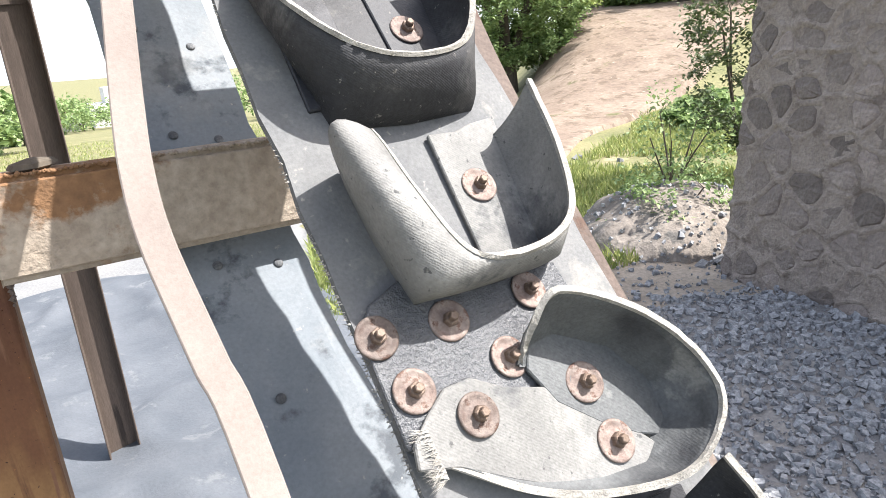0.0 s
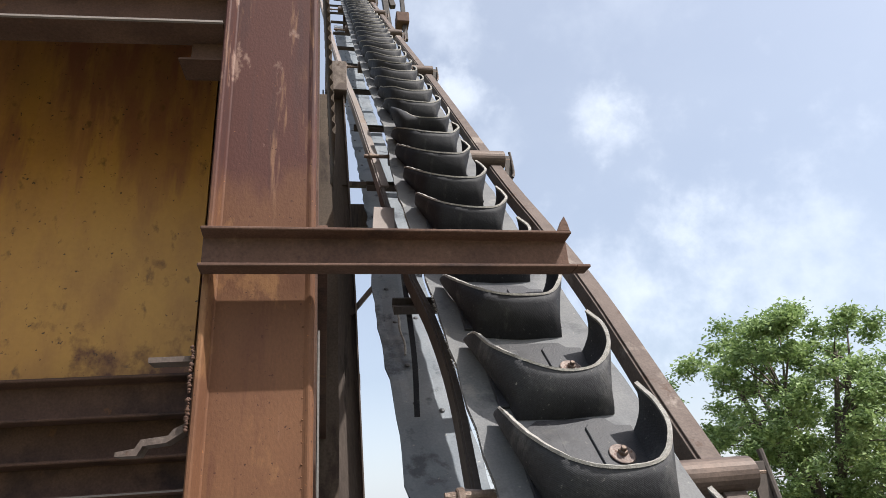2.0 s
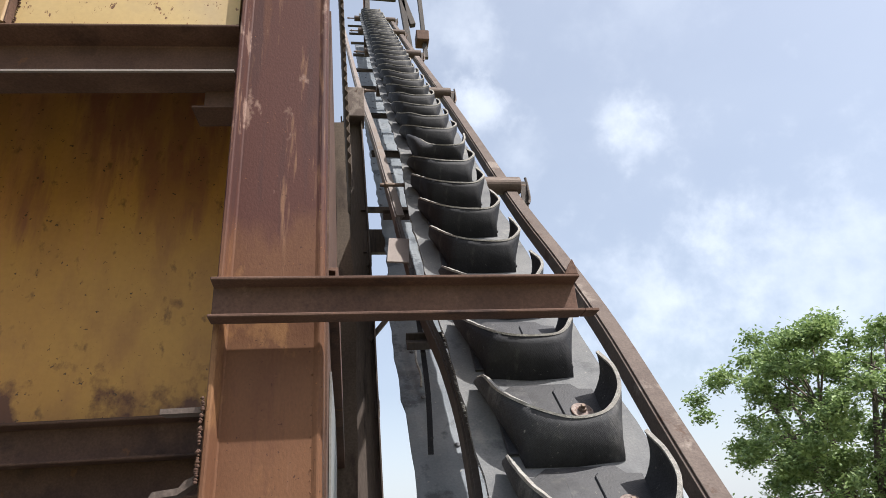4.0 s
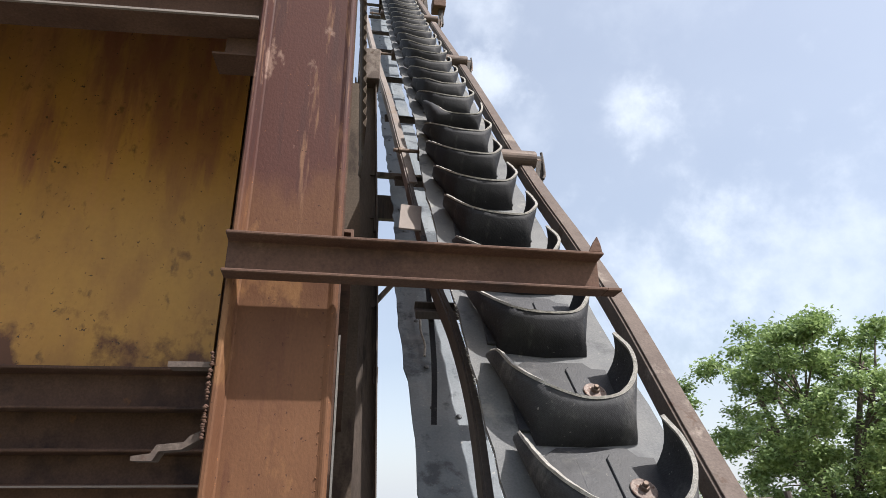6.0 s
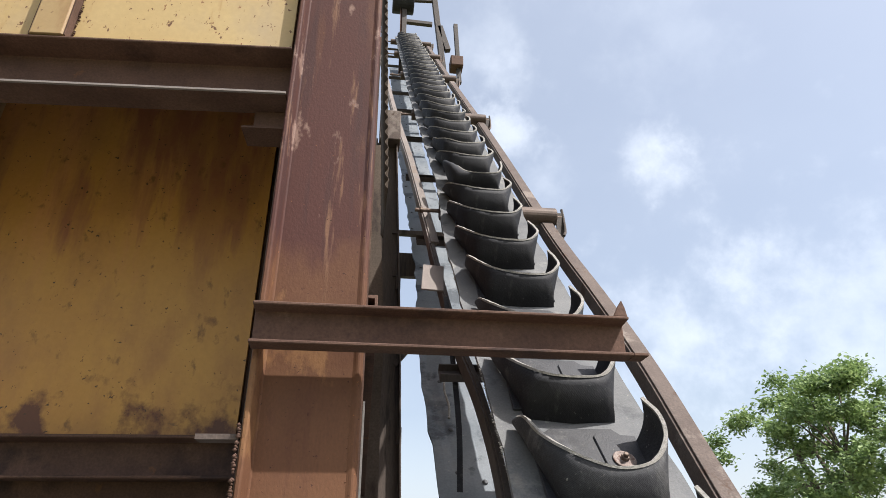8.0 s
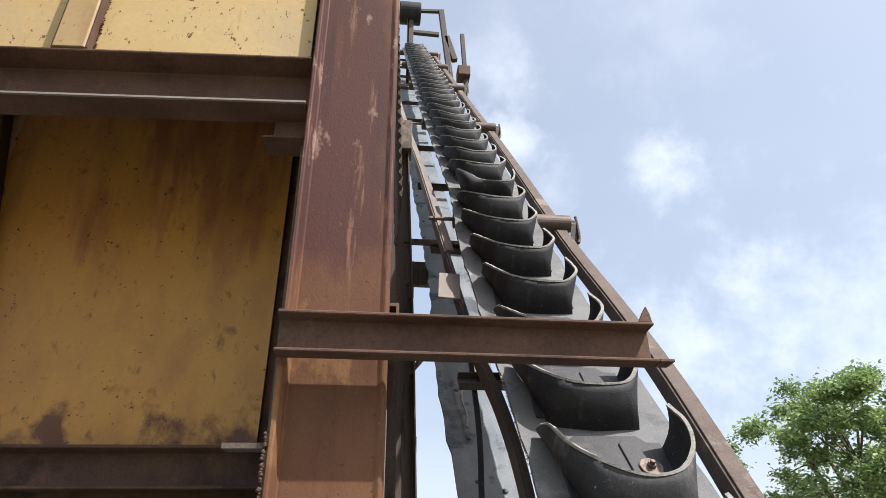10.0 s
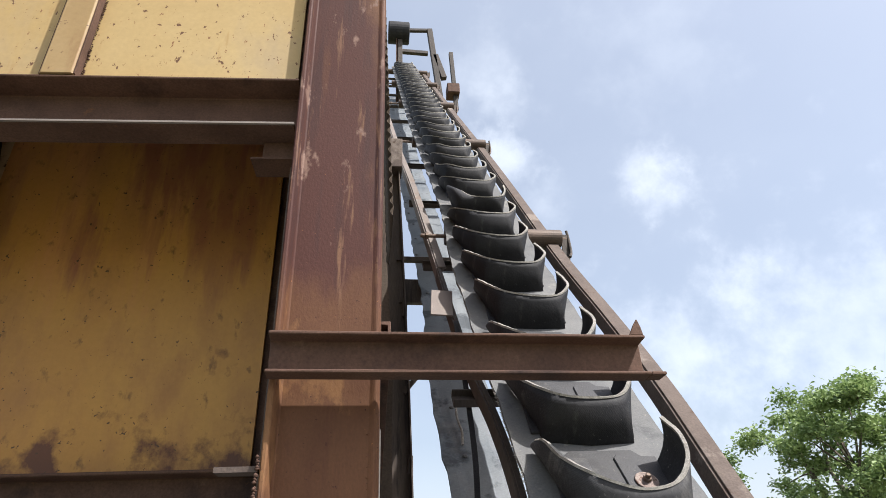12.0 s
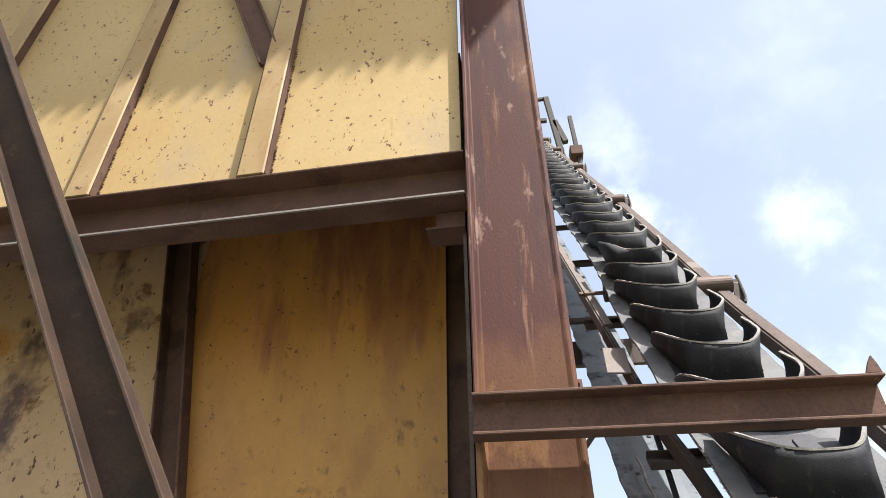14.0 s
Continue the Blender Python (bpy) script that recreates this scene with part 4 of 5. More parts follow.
put("back_sheet", box("back_sheet", (-0.22, 3.05, 1.93), (0.045, 3.06, 4.2), RUST_DARK), side)
put("flashing", sweep("flashing", [(-0.050, -0.002), (0.029, -0.002), (0.029, 0.002), (-0.050, 0.002)],
                      straight([(-0.006, 2.6, 1.98), (-0.004, 2.6, 2.93), (-0.030, 2.6, 3.45), (-0.046, 2.6, 3.95)], 13), TAN, wobble=0.006), side, label="bent tan flashing strip")
v, f = [], []
for i in range(321):
    z = 3.42 + i * 0.006
    x = -0.004 - 0.036 * (z - 3.5) + 0.0065 * math.sin(z * 2 * math.pi / 0.05)
    v += [(x, 2.15, z), (x, 2.55, z), (x - 0.0015, 2.55, z), (x - 0.0015, 2.15, z)]
    if i:
        c = 4 * i - 4
        f += [(c + q, c + (q + 1) % 4, c + 4 + (q + 1) % 4, c + 4 + q) for q in range(4)]
put("corrugated_strip", mesh("corrugated_strip", v, f, TAN, True), side, label="rusty corrugated sheet edge")

brace = thing("brace", "dark rusted diagonal brace in front of the hopper", "brace")
BRACE_LINE = [(-0.545, 1.1, 2.0), (-1.585, 1.1, 3.62), (-2.39, 1.1, 4.88)]
for name, lo, hi, near, out in (("web", -0.05, 0.05, 0.0, 0.007), ("flange", -0.05, -0.043, 0.007, 0.045), ("flange", 0.043, 0.05, 0.007, 0.045)):
    put(name, sweep(name, [(lo, near), (hi, near), (hi, out), (lo, out)], BRACE_LINE, BRACE_RUST, right=(0.845, 0, 0.535), bevel=0.0015), brace)
put("weld_bead", lumps("weld_bead", [(-1.075, 1.100, 2.86), (-1.17, 1.100, 3.01)], 30, 0.004, BRACE_RUST, 12), brace)

# corrugated awning over the hopper face
awning = thing("awning", "corrugated metal awning over the hopper face", "awning", m=pose(-0.262, 1.215, 0, 0, 0, -3.4))
v, f = [], []
for i in range(461):
    x = -3.0 + i * 0.01
    zz = 6.312 + 0.030 * math.sin(x * 2 * math.pi / 0.076)
    v += [(x, -1.07, zz), (x, 0.06, zz + 0.06), (x, 0.06, zz + 0.0612), (x, -1.07, zz + 0.0012)]
    if i:
        a = 4 * i - 4
        f += [(a + q, a + (q + 1) % 4, a + 4 + (q + 1) % 4, a + 4 + q) for q in range(4)]
put("sheet", mesh("sheet", v, f, SHEET, True), awning)
# unseen sheet added ahead of the awning to shade the leftmost panel
put("front_sheet", box("front_sheet", (-3.0, -1.33, 6.27), (0.0, -1.085, 6.275), SHEET), awning)

# ---- head of the elevator ----
head_ob = thing("head_gantry", "rusty head gantry with guard posts at the top of the elevator", "gantry")
HY = 6.9


def head_bar(name, a, b, w=0.035, mat=DARK_STEEL):
    put(name, sweep(name, [(-w, -w), (w, -w), (w, w), (-w, w)], [(a[0], HY, a[1]), (b[0], HY, b[1])], mat, right=(0, 1, 0), bevel=0.004), head_ob)



head_bar("upright", (0.756, 9.91), (0.899, 8.30), 0.04)
head_bar("upright", (0.30, 9.86), (0.30, 8.2), 0.035)
head_bar("top_bar", (0.756, 9.90), (0.27, 9.86), 0.025)
head_bar("lower_bar", (0.72, 9.40), (0.32, 9.41), 0.03)
head_bar("post", (1.07, 9.44), (1.11, 8.30), 0.03)
head_bar("arm", (0.832, 9.36), (0.95, 8.90), 0.04)
put("bearing_box", box("bearing_box", (0.98, HY - 0.1, 8.56), (1.16, HY + 0.1, 8.74), RUST_DARK, 0.01), head_ob)
put("drum", sweep("drum", disc(0.17, 26), [(0.12, HY, 9.80), (0.44, HY, 9.80)], RUBBER, right=(0, 1, 0), bevel=0.012), head_ob, label="black rubber-covered head drum")
put("drum_post", sweep("drum_post", angle(0.05, 0.05), [(0.24, HY, 8.3), (0.24, HY, 9.75)], RUST_DARK), head_ob)

# ---- land, walls, trees ----
def line2(points, count):
    return [Vector((p.x, p.y)) for p in line([(x, y, 0) for x, y in points], count)]


L = line2([(5.6, 7.6), (7.4, 9.6), (10.8, 13.2), (15.2, 17.4), (19.5, 19.8), (25, 24), (33, 31)], 46)
R = line2([(6.6, 6.8), (9.2, 8.5), (12.6, 9.2), (17, 10.6), (23, 13), (30, 16), (40, 20)], 46)
v, f = [], []
for i in range(46):
    for j in range(13):
        p = L[i].lerp(R[i], j / 12) + Vector((noise.noise(Vector((i, j, 1))), noise.noise(Vector((i, j, 7))))) * (0.25 if j in (0, 12) else 0)
        v.append((p.x, p.y, fall(p.x, p.y) + 0.03 + 0.13 * ease((p.length - 10) / 6) - (0.35 if j in (0, 12) or i in (0, 45) else 0) + 0.03 * noise.noise(Vector((p.x, p.y, 5)))))
        if i and j:
            f.append(((i - 1) * 13 + j - 1, (i - 1) * 13 + j, i * 13 + j, i * 13 + j - 1))
put("dirt_road", mesh("dirt_road", v, f, DIRT, True), kind="structure", label="reddish bare dirt track")

yard = sheet("yard", [q * 0.25 for q in range(-20, 22)], [q * 0.25 for q in range(-8, 40)], CONCRETE, 0.02,
             lambda x, y: fall(x, y) - (0.12 if x > 2.7 + 0.6 * noise.noise(Vector((y, 0, 2))) or y > 7.5 else 0))
gravel = sheet("gravel_patch", [1.2 + q * 0.12 for q in range(28)], [-0.6 + q * 0.12 for q in range(32)], GRAVEL, 0.04,
               lambda x, y: fall(x, y) + 0.08 * max(0, 1 - abs(x - 3.3) / 1.2) - (0.25 if (x - 2.9) ** 2 / 2.0 + (y - 1.1) ** 2 / 1.8 > 1 else 0))
put("gravel_patch", gravel, kind="structure", label="dark crushed-stone heap at the wall foot")
sand = sheet("sandy_patch", [2.0 + q * 0.12 for q in range(24)], [1.6 + q * 0.12 for q in range(26)], SAND, 0.028,
             lambda x, y: fall(x, y) - (0.2 if (x - 3.2) ** 2 / 1.1 + (y - 2.8) ** 2 / 1.2 > 1 + 0.5 * noise.noise(Vector((x * 2, y * 2, 4))) else 0))
put("sandy_patch", sand, kind="structure", label="bare sandy soil with small stones")


def heap(x, y):
    return max(0.0, 1 - ((x - 4.75) / 1.0) ** 2 - ((y - 3.55) / 0.85) ** 2)


mound = sheet("earth_mound", [3.7 + q * 0.09 for q in range(25)], [2.6 + q * 0.09 for q in range(23)], EARTH, 0.0,
              lambda x, y: fall(x, y) + (0.42 * heap(x, y) ** 0.7 + 0.09 * noise.noise(Vector((x * 4, y * 4, 1))) if heap(x, y) > 0 else -0.2))
put("earth_mound", mound, kind="structure", label="low mound of earth and grey rubble")
put("yard", yard, kind="structure", label="dusty concrete yard")


def dust(x, y):
    """Soft heaps of stone dust, deepest between the legs, thinning out at the rim."""
    inside = 1 - ((x - 0.1) / 1.9) ** 2 - ((y - 3.4) / 3.0) ** 2
    ridge = 1 - abs(noise.noise(Vector((x * 2.1 + 0.4 * y, y * 1.5, 2))))
    return fall(x, y) - 0.05 + 0.10 * ease(inside * 2.5) + 0.07 * ease(inside * 2) * ridge ** 3 + 0.008 * noise.noise(Vector((x * 9, y * 9, 1)))


put("stone_dust", sheet("stone_dust", [-1.8 + q * 0.055 for q in range(70)], [0.4 + q * 0.055 for q in range(110)], DUST, 0.0, dust), kind="structure",
    label="blue-grey stone dust lying in soft heaps, toned down for shade")


def rubble(name, region, count, low, high, mat, seed):
    rnd = random.Random(seed)
    v, f = [], []
    base = [(-1, -1, -1), (1, -1, -1), (1, 1, -1), (-1, 1, -1), (-1, -1, 1), (1, -1, 1), (1, 1, 1), (-1, 1, 1)]
    quads = [(3, 2, 1, 0), (4, 5, 6, 7), (0, 1, 5, 4), (1, 2, 6, 5), (2, 3, 7, 6), (3, 0, 4, 7)]
    for _ in range(count):
        x, y, z = region(rnd)
        s = low + (high - low) * rnd.random() ** 3
        turn = Euler((rnd.uniform(0, 6), rnd.uniform(0, 6), rnd.uniform(0, 6))).to_matrix()
        i = len(v)
        v += [Vector((x, y, z)) + turn @ Vector([c * s * rnd.uniform(0.35, 0.8) for c in p]) for p in base]
        f += [tuple(i + q for q in face) for face in quads]
    return mesh(name, v, f, mat)


def in_gravel(rnd):
    while True:
        x, y = rnd.uniform(1.4, 5.6), rnd.uniform(-0.3, 4.4)
        if (x - 2.9) ** 2 / 2.0 + (y - 1.1) ** 2 / 1.8 < rnd.uniform(0.8, 1.15):
            return x, y, fall(x, y) + 0.045 + 0.08 * max(0, 1 - abs(x - 3.3) / 1.2)
        if heap(x, y) > 0 and rnd.random() < 0.12:
            return x, y, fall(x, y) + 0.42 * heap(x, y) ** 0.7 + 0.02
        if (x - 3.2) ** 2 / 1.1 + (y - 2.8) ** 2 / 1.2 < 1 and rnd.random() < 0.12:
            return x, y, fall(x, y) + 0.035


put("loose_stone_chips", rubble("loose_stone_chips", in_gravel, 11000, 0.005, 0.036, CHIP, 21), label="scattered bluish crushed stone", category="gravel", kind="stuff")


def in_field(rnd):
    while True:
        x, y = rnd.uniform(3.2, 13), rnd.uniform(2.5, 13)
        if rnd.random() < 8 / (x * y):
            return x, y, fall(x, y) + 0.01


put("field_stones", rubble("field_stones", in_field, 260, 0.015, 0.09, CHIP, 22), label="grey stones lying in the grass", category="stones", kind="stuff")


def grass(name, count, region, seed, tall=0.16):
    rnd = random.Random(seed)
    v, f = [], []
    for _ in range(count):
        x, y = region(rnd)
        z, hgt, w, a = fall(x, y), tall * rnd.uniform(0.4, 1.2), rnd.uniform(0.006, 0.014), rnd.uniform(0, 6.28)
        dx, dy, i = math.cos(a), math.sin(a), len(v)
        lean = rnd.uniform(0.1, 0.7) * hgt
        v += [(x - dy * w, y + dx * w, z), (x + dy * w, y - dx * w, z), (x + dx * lean * 0.4 + dy * w * 0.6, y + dy * lean * 0.4 - dx * w * 0.6, z + hgt * 0.6),
              (x + dx * lean, y + dy * lean, z + hgt)]
        f += [(i, i + 1, i + 2), (i, i + 2, i + 3)]
    return mesh(name, v, f, BLADE)


def right_field(rnd):
    while True:
        r, a = 3.5 + 11 * rnd.random() ** 1.2, radians(rnd.uniform(20, 75))
        x, y = r * math.sin(a), r * math.cos(a)
        on_road = 3.0 + 0.55 * x < y < 1.06 * x + 2.2 and x > 6.3
        if not on_road and noise.noise(Vector((x * 0.5, y * 0.5, 9))) > -0.25 and not (x < 4.9 and y < 3.2):
            return x, y


def left_field(rnd):
    y = 7 + 30 * rnd.random() ** 1.5
    return rnd.uniform(-0.4, 0.35) * y, y


put("grass", grass("grass", 46000, right_field, 31, 0.13), label="sunlit yellow-green grass tufts", category="grass", kind="stuff")
put("grass", grass("grass", 22000, left_field, 32, 0.13), label="dry meadow grass behind the structure", category="grass", kind="stuff")


def tree(name, at, height, width, leaves, leaf, mat, seed, label, category="tree", trunk=0.14, group="", low=0.14, clumps=150, tight=1.0):
    """A forked, tapered trunk with limbs to clumps of leaves that fill an uneven crown."""
    rnd = random.Random(seed)
    ob = thing(name, label, category, group)
    x0, y0 = at
    base = Vector((x0, y0, fall(x0, y0) - 0.08))
    tv, tf = [], []

    def limb(pts, r0, r1, k=6):
        b = len(tv)
        for i, q in enumerate(pts):
            rr = r0 + (r1 - r0) * i / (len(pts) - 1)
            dd = (pts[min(i + 1, len(pts) - 1)] - pts[max(i - 1, 0)]).normalized()
            e1 = dd.orthogonal().normalized()
            e2 = dd.cross(e1)
            tv.extend(q + (e1 * math.cos(a * 6.2832 / k) + e2 * math.sin(a * 6.2832 / k)) * rr for a in range(k))
            if i:
                tf.extend((b + (i - 1) * k + a, b + (i - 1) * k + (a + 1) % k, b + i * k + (a + 1) % k, b + i * k + a) for a in range(k))

    mid, rz = base.z + height * (0.5 + low / 2), height * (0.5 - low / 2)
    spots = []
    while len(spots) < clumps:
        d = Vector((rnd.uniform(-1, 1), rnd.uniform(-1, 1), rnd.uniform(-1, 1)))
        if not 0.35 < d.length < 1.0:
            continue
        wide = 1.0 + 0.22 * noise.noise(d.normalized() * 1.7 + Vector((seed, 0, 0)))
        taper = 1.0 - 0.25 * max(0.0, -d.z)
        spots.append(Vector((x0 + d.x * width / 2 * wide * taper, y0 + d.y * width / 2 * wide * taper, mid + d.z * rz * (0.86 + 0.14 * wide))))
    fork = base + Vector((rnd.uniform(-0.1, 0.1), rnd.uniform(-0.1, 0.1), height * max(0.10, low * 0.9)))
    limb([base, base.lerp(fork, 0.5) + Vector((0.03, 0.02, 0)), fork], trunk, trunk * 0.8, 8)
    mains = []
    for i in range(5):
        a = i * 1.257 + rnd.uniform(-0.3, 0.3)
        end = Vector((x0 + math.cos(a) * width * 0.22, y0 + math.sin(a) * width * 0.22, mid + rnd.uniform(-0.1, 0.5) * rz))
        pts = line([fork, fork.lerp(end, 0.5) + Vector((rnd.uniform(-1, 1), rnd.uniform(-1, 1), 0.5)) * width * 0.03, end], 7)
        limb(pts, trunk * 0.6, trunk * 0.28)
        mains.append(pts)
    for s in spots[::2]:
        start = min((p for m in mains for p in m[1:]), key=lambda p: (p - s).length + 0.35 * abs(p.z - base.z))
        limb(line([start, start.lerp(s, 0.5) + Vector((rnd.uniform(-1, 1), rnd.uniform(-1, 1), rnd.uniform(0, 1))) * width * 0.02, s], 5), trunk * 0.16, trunk * 0.04, 4)
    put("trunk", mesh("trunk", tv, tf, BARK, True), ob)
    lv, lf = [], []
    size = 0.62 * width / clumps ** 0.42 * 0.42 * tight
    for _ in range(leaves):
        t = rnd.choice(spots) + Vector((rnd.gauss(0, 1), rnd.gauss(0, 1), rnd.gauss(0, 0.75))) * size
        turn = Euler((rnd.uniform(-0.9, 0.9), rnd.uniform(-0.9, 0.9), rnd.uniform(0, 6.28))).to_matrix()
        s, i = leaf * rnd.uniform(0.6, 1.3), len(lv)
        lv += [t + turn @ Vector(q) * s for q in ((-0.5, 0, 0), (0, -0.32, 0.08), (0.62, 0, -0.06), (0, 0.32, 0.08))]
        lf.append((i, i + 1, i + 2, i + 3))
    put("crown", mesh("crown", lv, lf, mat), ob)
    return ob


def polar(az, dist):
    return dist * math.sin(radians(az)), dist * math.cos(radians(az))


tree("tree", polar(39.6, 22.0), 7.75, 7.6, 60000, 0.122, LEAF, 3, "broad leafy green tree beside the dirt track", trunk=0.24, low=0.15, clumps=190, tight=0.86)
tree("tree", polar(54.0, 27.0), 4.3, 4.2, 12000, 0.14, LEAF_BRIGHT, 5, "bright green young tree on the bank", clumps=80)
tree("thorn_tree", polar(63.5, 7.0), 5.6, 3.4, 1900, 0.05, LEAF_DULL, 7, "sparse thorny tree with bare twigs", trunk=0.075, low=0.4, clumps=420)
for i, (az, d, hh, ww) in enumerate([(36.5, 23, 2.6, 3.4), (44, 24.5, 2.2, 3.0), (47.5, 27.5, 1.5, 3.0), (57.5, 26.5, 1.9, 4.0), (49.5, 27.2, 1.1, 2.4), (33, 26, 3.2, 4.5),
                                       (29, 30, 3.6, 5), (51.5, 27.5, 1.3, 3.0), (56.0, 12.5, 0.7, 1.4), (61, 26, 2.4, 4), (42.3, 22.6, 1.6, 2.4)]):
    tree("bush", polar(az, d), hh, ww, 3000, 0.16, LEAF_BRIGHT if i % 2 else LEAF, 50 + i, "green scrub bush on the grass", "bush", 0.05, "scrub bushes", low=0.02, clumps=46)
for i, (az, d, hh, ww) in enumerate([(-6, 30, 2.6, 4.5), (-2.5, 36, 3.4, 5), (0.2, 48, 3.4, 6), (2.2, 70, 3.6, 8), (4.2, 80, 3.2, 9), (8.6, 90, 4, 9), (-9, 40, 5, 7), (12, 70, 4, 9),
                                       (16, 60, 4, 9), (21, 50, 4, 8), (-12, 30, 4, 5), (-4.5, 26, 2.4, 3)]):
    tree("tree", polar(az, d), hh, ww, 1900, 0.32, LEAF, 80 + i, "distant green tree on the plain", "tree", 0.12, "far trees", low=0.05, clumps=50)
tree("shrub", (4.95, 3.75), 1.4, 1.2, 400, 0.05, LEAF, 11, "thin leafy shrub at the stone wall", "shrub", 0.02, low=0.25, clumps=34)
tree("shrub", (4.65, 3.5), 0.75, 1.1, 1300, 0.05, LEAF, 12, "low leafy shrub on the earth mound", "shrub", 0.02, low=0.02, clumps=30)
tree("shrub", (5.9, 4.3), 0.9, 1.0, 700, 0.05, LEAF, 13, "bushy green shrub behind the stone wall", "shrub", 0.02, low=0.02, clumps=36)
tree("shrub", polar(58.8, 8.0), 2.9, 1.7, 6000, 0.055, LEAF_DULL, 14, "dark olive thorn shrub beyond the stone wall", "shrub", 0.04, low=0.1, clumps=70)
px, py = polar(54.0, 34.0)
pole = thing("utility_pole", "thin dark pole with a crossarm on the bank", "pole")
put("shaft", sweep("shaft", disc(0.06, 8), [(px, py, fall(px, py) - 0.1), (px, py, 8.2)], BARK), pole)
put("crossarm", box("crossarm", (px - 0.5, py - 0.03, 7.3), (px + 0.5, py + 0.03, 7.38), BARK), pole)

# far house and hills
hx, hy = polar(6.6, 95)
hz = fall(hx, hy)
house = thing("house", "small white flat-roofed house far off on the plain", "house")
put("wall", box("wall", (hx - 2.5, hy, hz), (hx + 2.0, hy + 6, hz + 3.0), HOUSE), house)
put("upper_wall", box("upper_wall", (hx - 0.6, hy + 0.5, hz + 3.0), (hx + 2.0, hy + 5, hz + 5.0), HOUSE), house)
for wx in (-1.8, -0.3, 1.1):
    put("window", box("window", (hx + wx, hy - 0.03, hz + 1.1), (hx + wx + 0.7, hy + 0.05, hz + 2.1), DARKGLASS), house)
shed = thing("shed", "long low grey shed on the plain", "shed")
put("wall", box("wall", (hx - 11, hy - 6, hz), (hx - 4, hy - 2, hz + 2.0), CONCRETE), shed)
v, f = [], []
for i in range(81):
    a = -1.2 + 2.6 * i / 80
    zz = -14 + 34 * max(0.0, 0.45 + 0.9 * noise.noise(Vector((a * 4.5, 2.0, 0)))) * (1 if a < 0.45 else 0.6)
    v += [(1100 * math.sin(a), 1100 * math.cos(a), -60), (1100 * math.sin(a), 1100 * math.cos(a), zz - 36 * (1 if a < 0.6 else 0.5))]
    if i:
        f.append((2 * i - 2, 2 * i, 2 * i + 1, 2 * i - 1))
put("backdrop", mesh("backdrop", v, f, HAZE), kind="structure", label="hills with distance haze put into their blue tone")

# ---- stone wall ----
WA, WB = Vector((3.99, 2.62)), Vector((3.66, 1.40))
run = (WB - WA).normalized()
side = Vector((run.y, -run.x))
length, tall = 4.2, 2.75
wall_m = Matrix.Translation((WA.x, WA.y, -0.1)) @ Matrix(((run.x, -side.x, 0), (run.y, -side.y, 0), (0, 0, 1))).to_4x4() @ Matrix.Rotation(radians(-4), 4, "X")
stone_wall = put("wall_stone", box("wall_stone", (0, 0.0, 0), (length, 0.8, tall), MORTAR, 0.02), None, wall_m, "rough rubble-stone wall with thick pale mortar", kind="structure")


# seeds of the stones, scattered with a least spacing
rnd = random.Random(77)
SEEDS = []
for tries in range(6000):
    w = rnd.choice((0.13, 0.17, 0.20, 0.24))
    x, z = rnd.uniform(-0.05, 3.5), rnd.uniform(-0.05, 2.8)
    if all((x - q) ** 2 + ((z - r) * 1.2) ** 2 > (0.5 * (w + o)) ** 2 for q, r, o in SEEDS):
        SEEDS.append((x, z, w))
    if len(SEEDS) == 290:
        break


def cell(k):
    """The outline of one stone: the ground nearer to its seed than to any other."""
    x, z, _ = SEEDS[k]
    ring = [(max(0.01, x - 0.3), max(0.0, z - 0.3)), (x + 0.3, max(0.0, z - 0.3)), (x + 0.3, min(2.73, z + 0.3)), (max(0.01, x - 0.3), min(2.73, z + 0.3))]
    for m, (a, b, _) in enumerate(SEEDS):
        if m == k or abs(a - x) > 0.6 or abs(b - z) > 0.6:
            continue
        dx, dz = a - x, b - z
        lim = (dx * (a + x) + dz * (b + z)) / 2
        cut = []
        for n, p in enumerate(ring):
            q = ring[(n + 1) % len(ring)]
            dp, dq = dx * p[0] + dz * p[1] - lim, dx * q[0] + dz * q[1] - lim
            if dp <= 0:
                cut.append(p)
            if dp * dq < 0:
                f = dp / (dp - dq)
                cut.append((p[0] + (q[0] - p[0]) * f, p[1] + (q[1] - p[1]) * f))
        ring = cut
    return ring


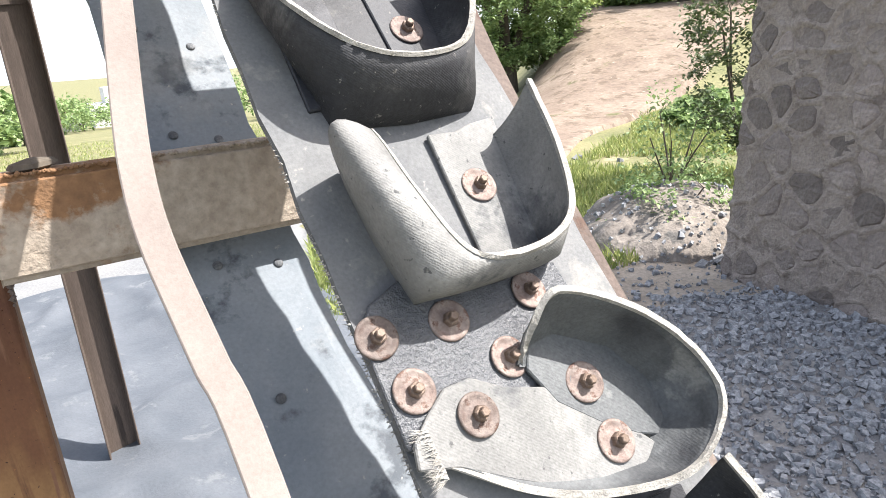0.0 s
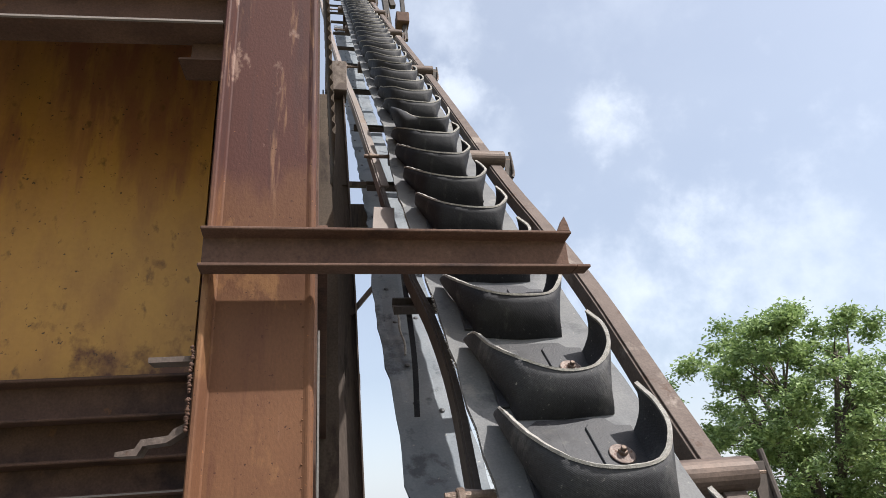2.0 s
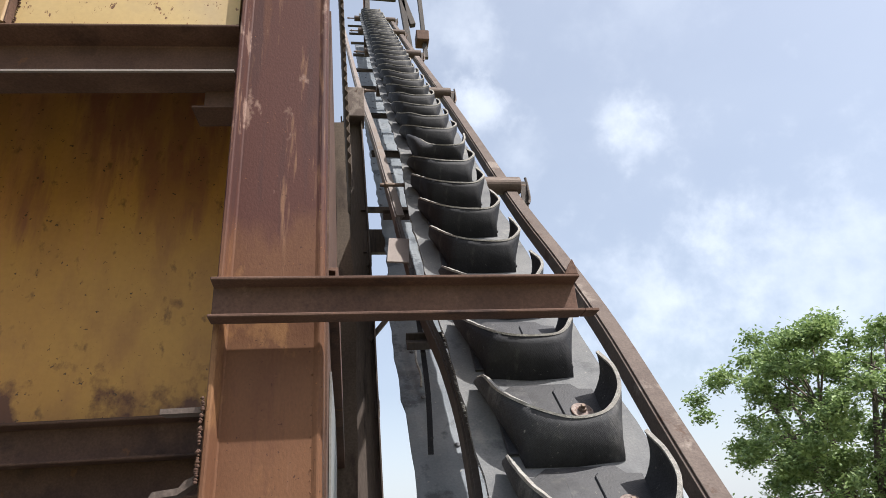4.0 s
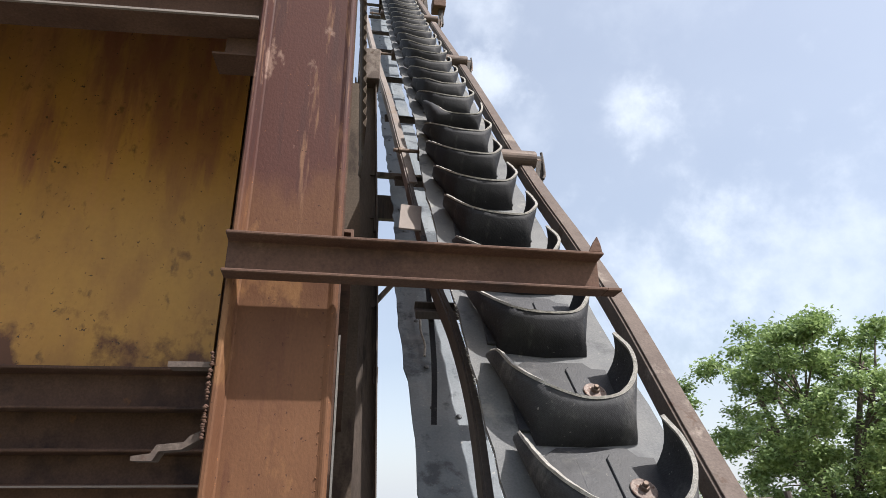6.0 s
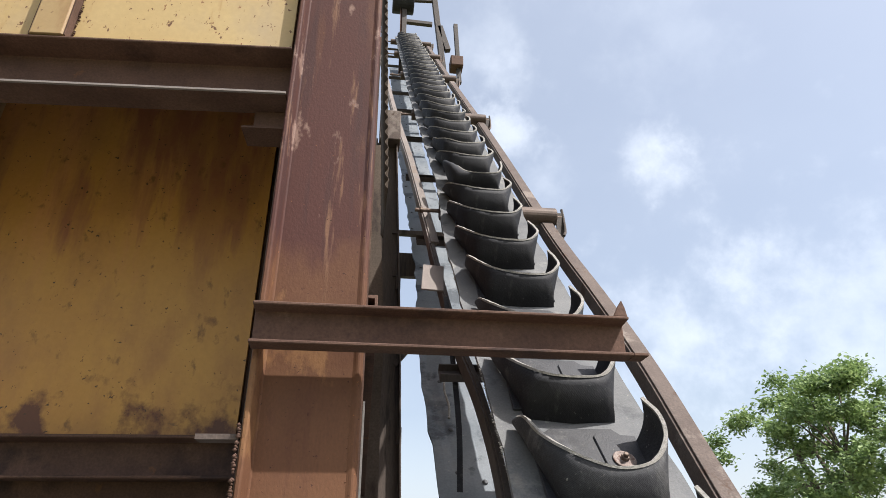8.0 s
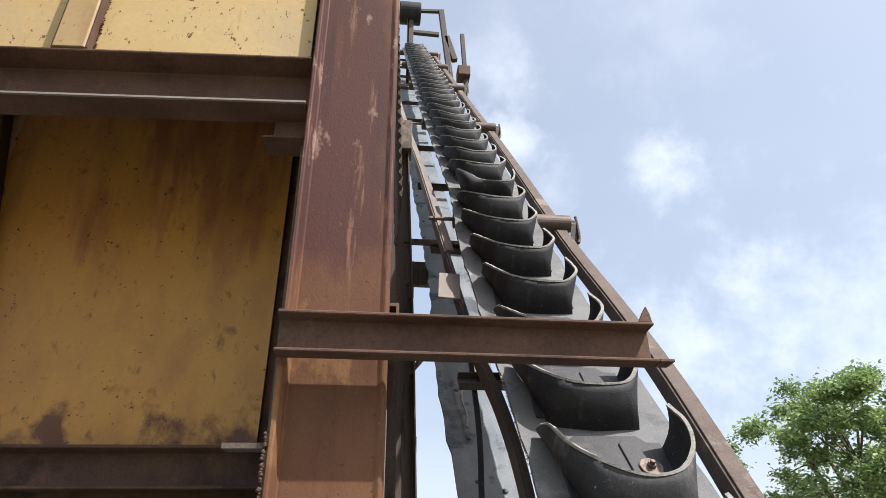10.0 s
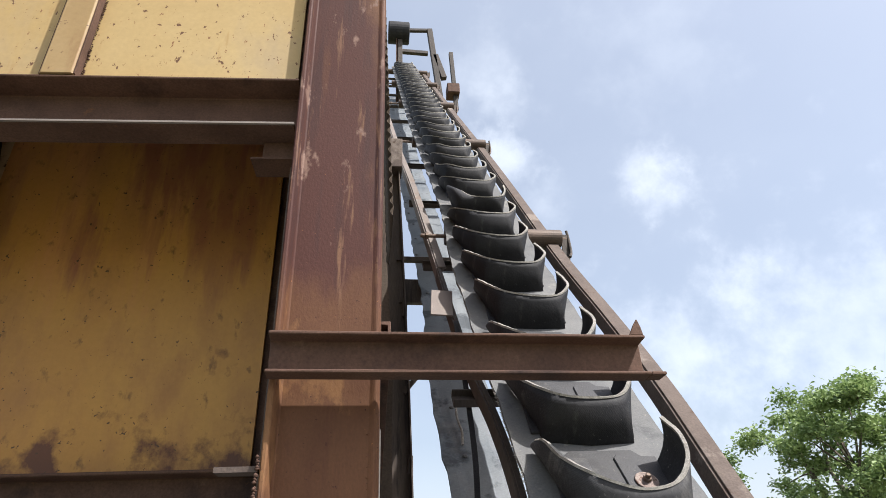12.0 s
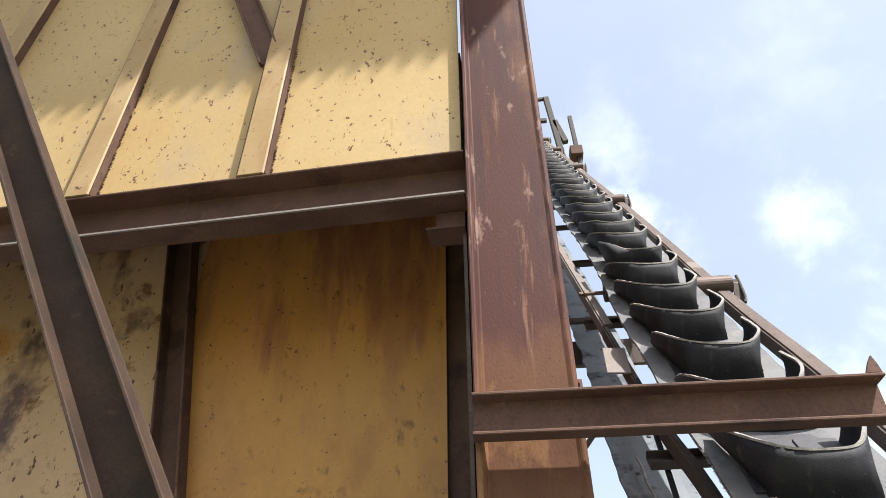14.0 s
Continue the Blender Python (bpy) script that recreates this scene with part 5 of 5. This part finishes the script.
def stone_mesh(k):
    rnd = random.Random(k)
    x, z, _ = SEEDS[k]
    ring = cell(k)
    if len(ring) < 3:
        return None
    shrink = rnd.uniform(0.84, 0.96)
    rough = []
    for n, p in enumerate(ring):
        q = ring[(n + 1) % len(ring)]
        for f in (0.2, 0.8):
            e = shrink * rnd.uniform(0.92, 1.04)
            rough.append(((p[0] + (q[0] - p[0]) * f - x) * e, (p[1] + (q[1] - p[1]) * f - z) * e))
    n = len(rough)
    face = rnd.uniform(-0.012, 0.010)
    v = [(a, 0.05, b) for a, b in rough] + [(a * 0.97, face + 0.012, b * 0.97) for a, b in rough]
    v += [(a * 0.8, face + rnd.uniform(-0.007, 0.007), b * 0.8) for a, b in rough] + [(0, face - rnd.uniform(0, 0.010), 0)]
    f = [(3 * n, 2 * n + i, 2 * n + (i + 1) % n) for i in range(n)]
    for b in (0, n):
        f += [(b + i, b + (i + 1) % n, b + n + (i + 1) % n, b + n + i) for i in range(n)]
    me = mesh("stone", v, f, STONE)
    b = bmesh.new()
    b.from_mesh(me)
    bmesh.ops.recalc_face_normals(b, faces=b.faces)
    b.to_mesh(me)
    b.free()
    return me


# mortar: ridges between the stones, hollows behind them
gx, gz = np.meshgrid(np.arange(0.0, 3.45, 0.022), np.arange(0.0, 2.75, 0.022))
gaps = np.sort(np.stack([np.hypot(gx - a, gz - b) for a, b, _ in SEEDS]), axis=0)[:2]
rise = 0.026 * np.exp(-((gaps[1] - gaps[0]) / 0.036) ** 2) - 0.014
rows, cols = gx.shape
v = [(gx[j, i], -rise[j, i] - 0.004 + 0.010 * noise.noise(Vector((gx[j, i] * 14, gz[j, i] * 14, 0))), gz[j, i]) for j in range(rows) for i in range(cols)]
f = [(j * cols + i, j * cols + i + 1, (j + 1) * cols + i + 1, (j + 1) * cols + i) for j in range(rows - 1) for i in range(cols - 1)]
put("mortar", mesh("mortar", v, f, MORTAR, True), stone_wall)
for k, (x, z, w) in enumerate(SEEDS):
    me = stone_mesh(k)
    if me:
        put("stone", me, stone_wall, pose(x, 0, z))
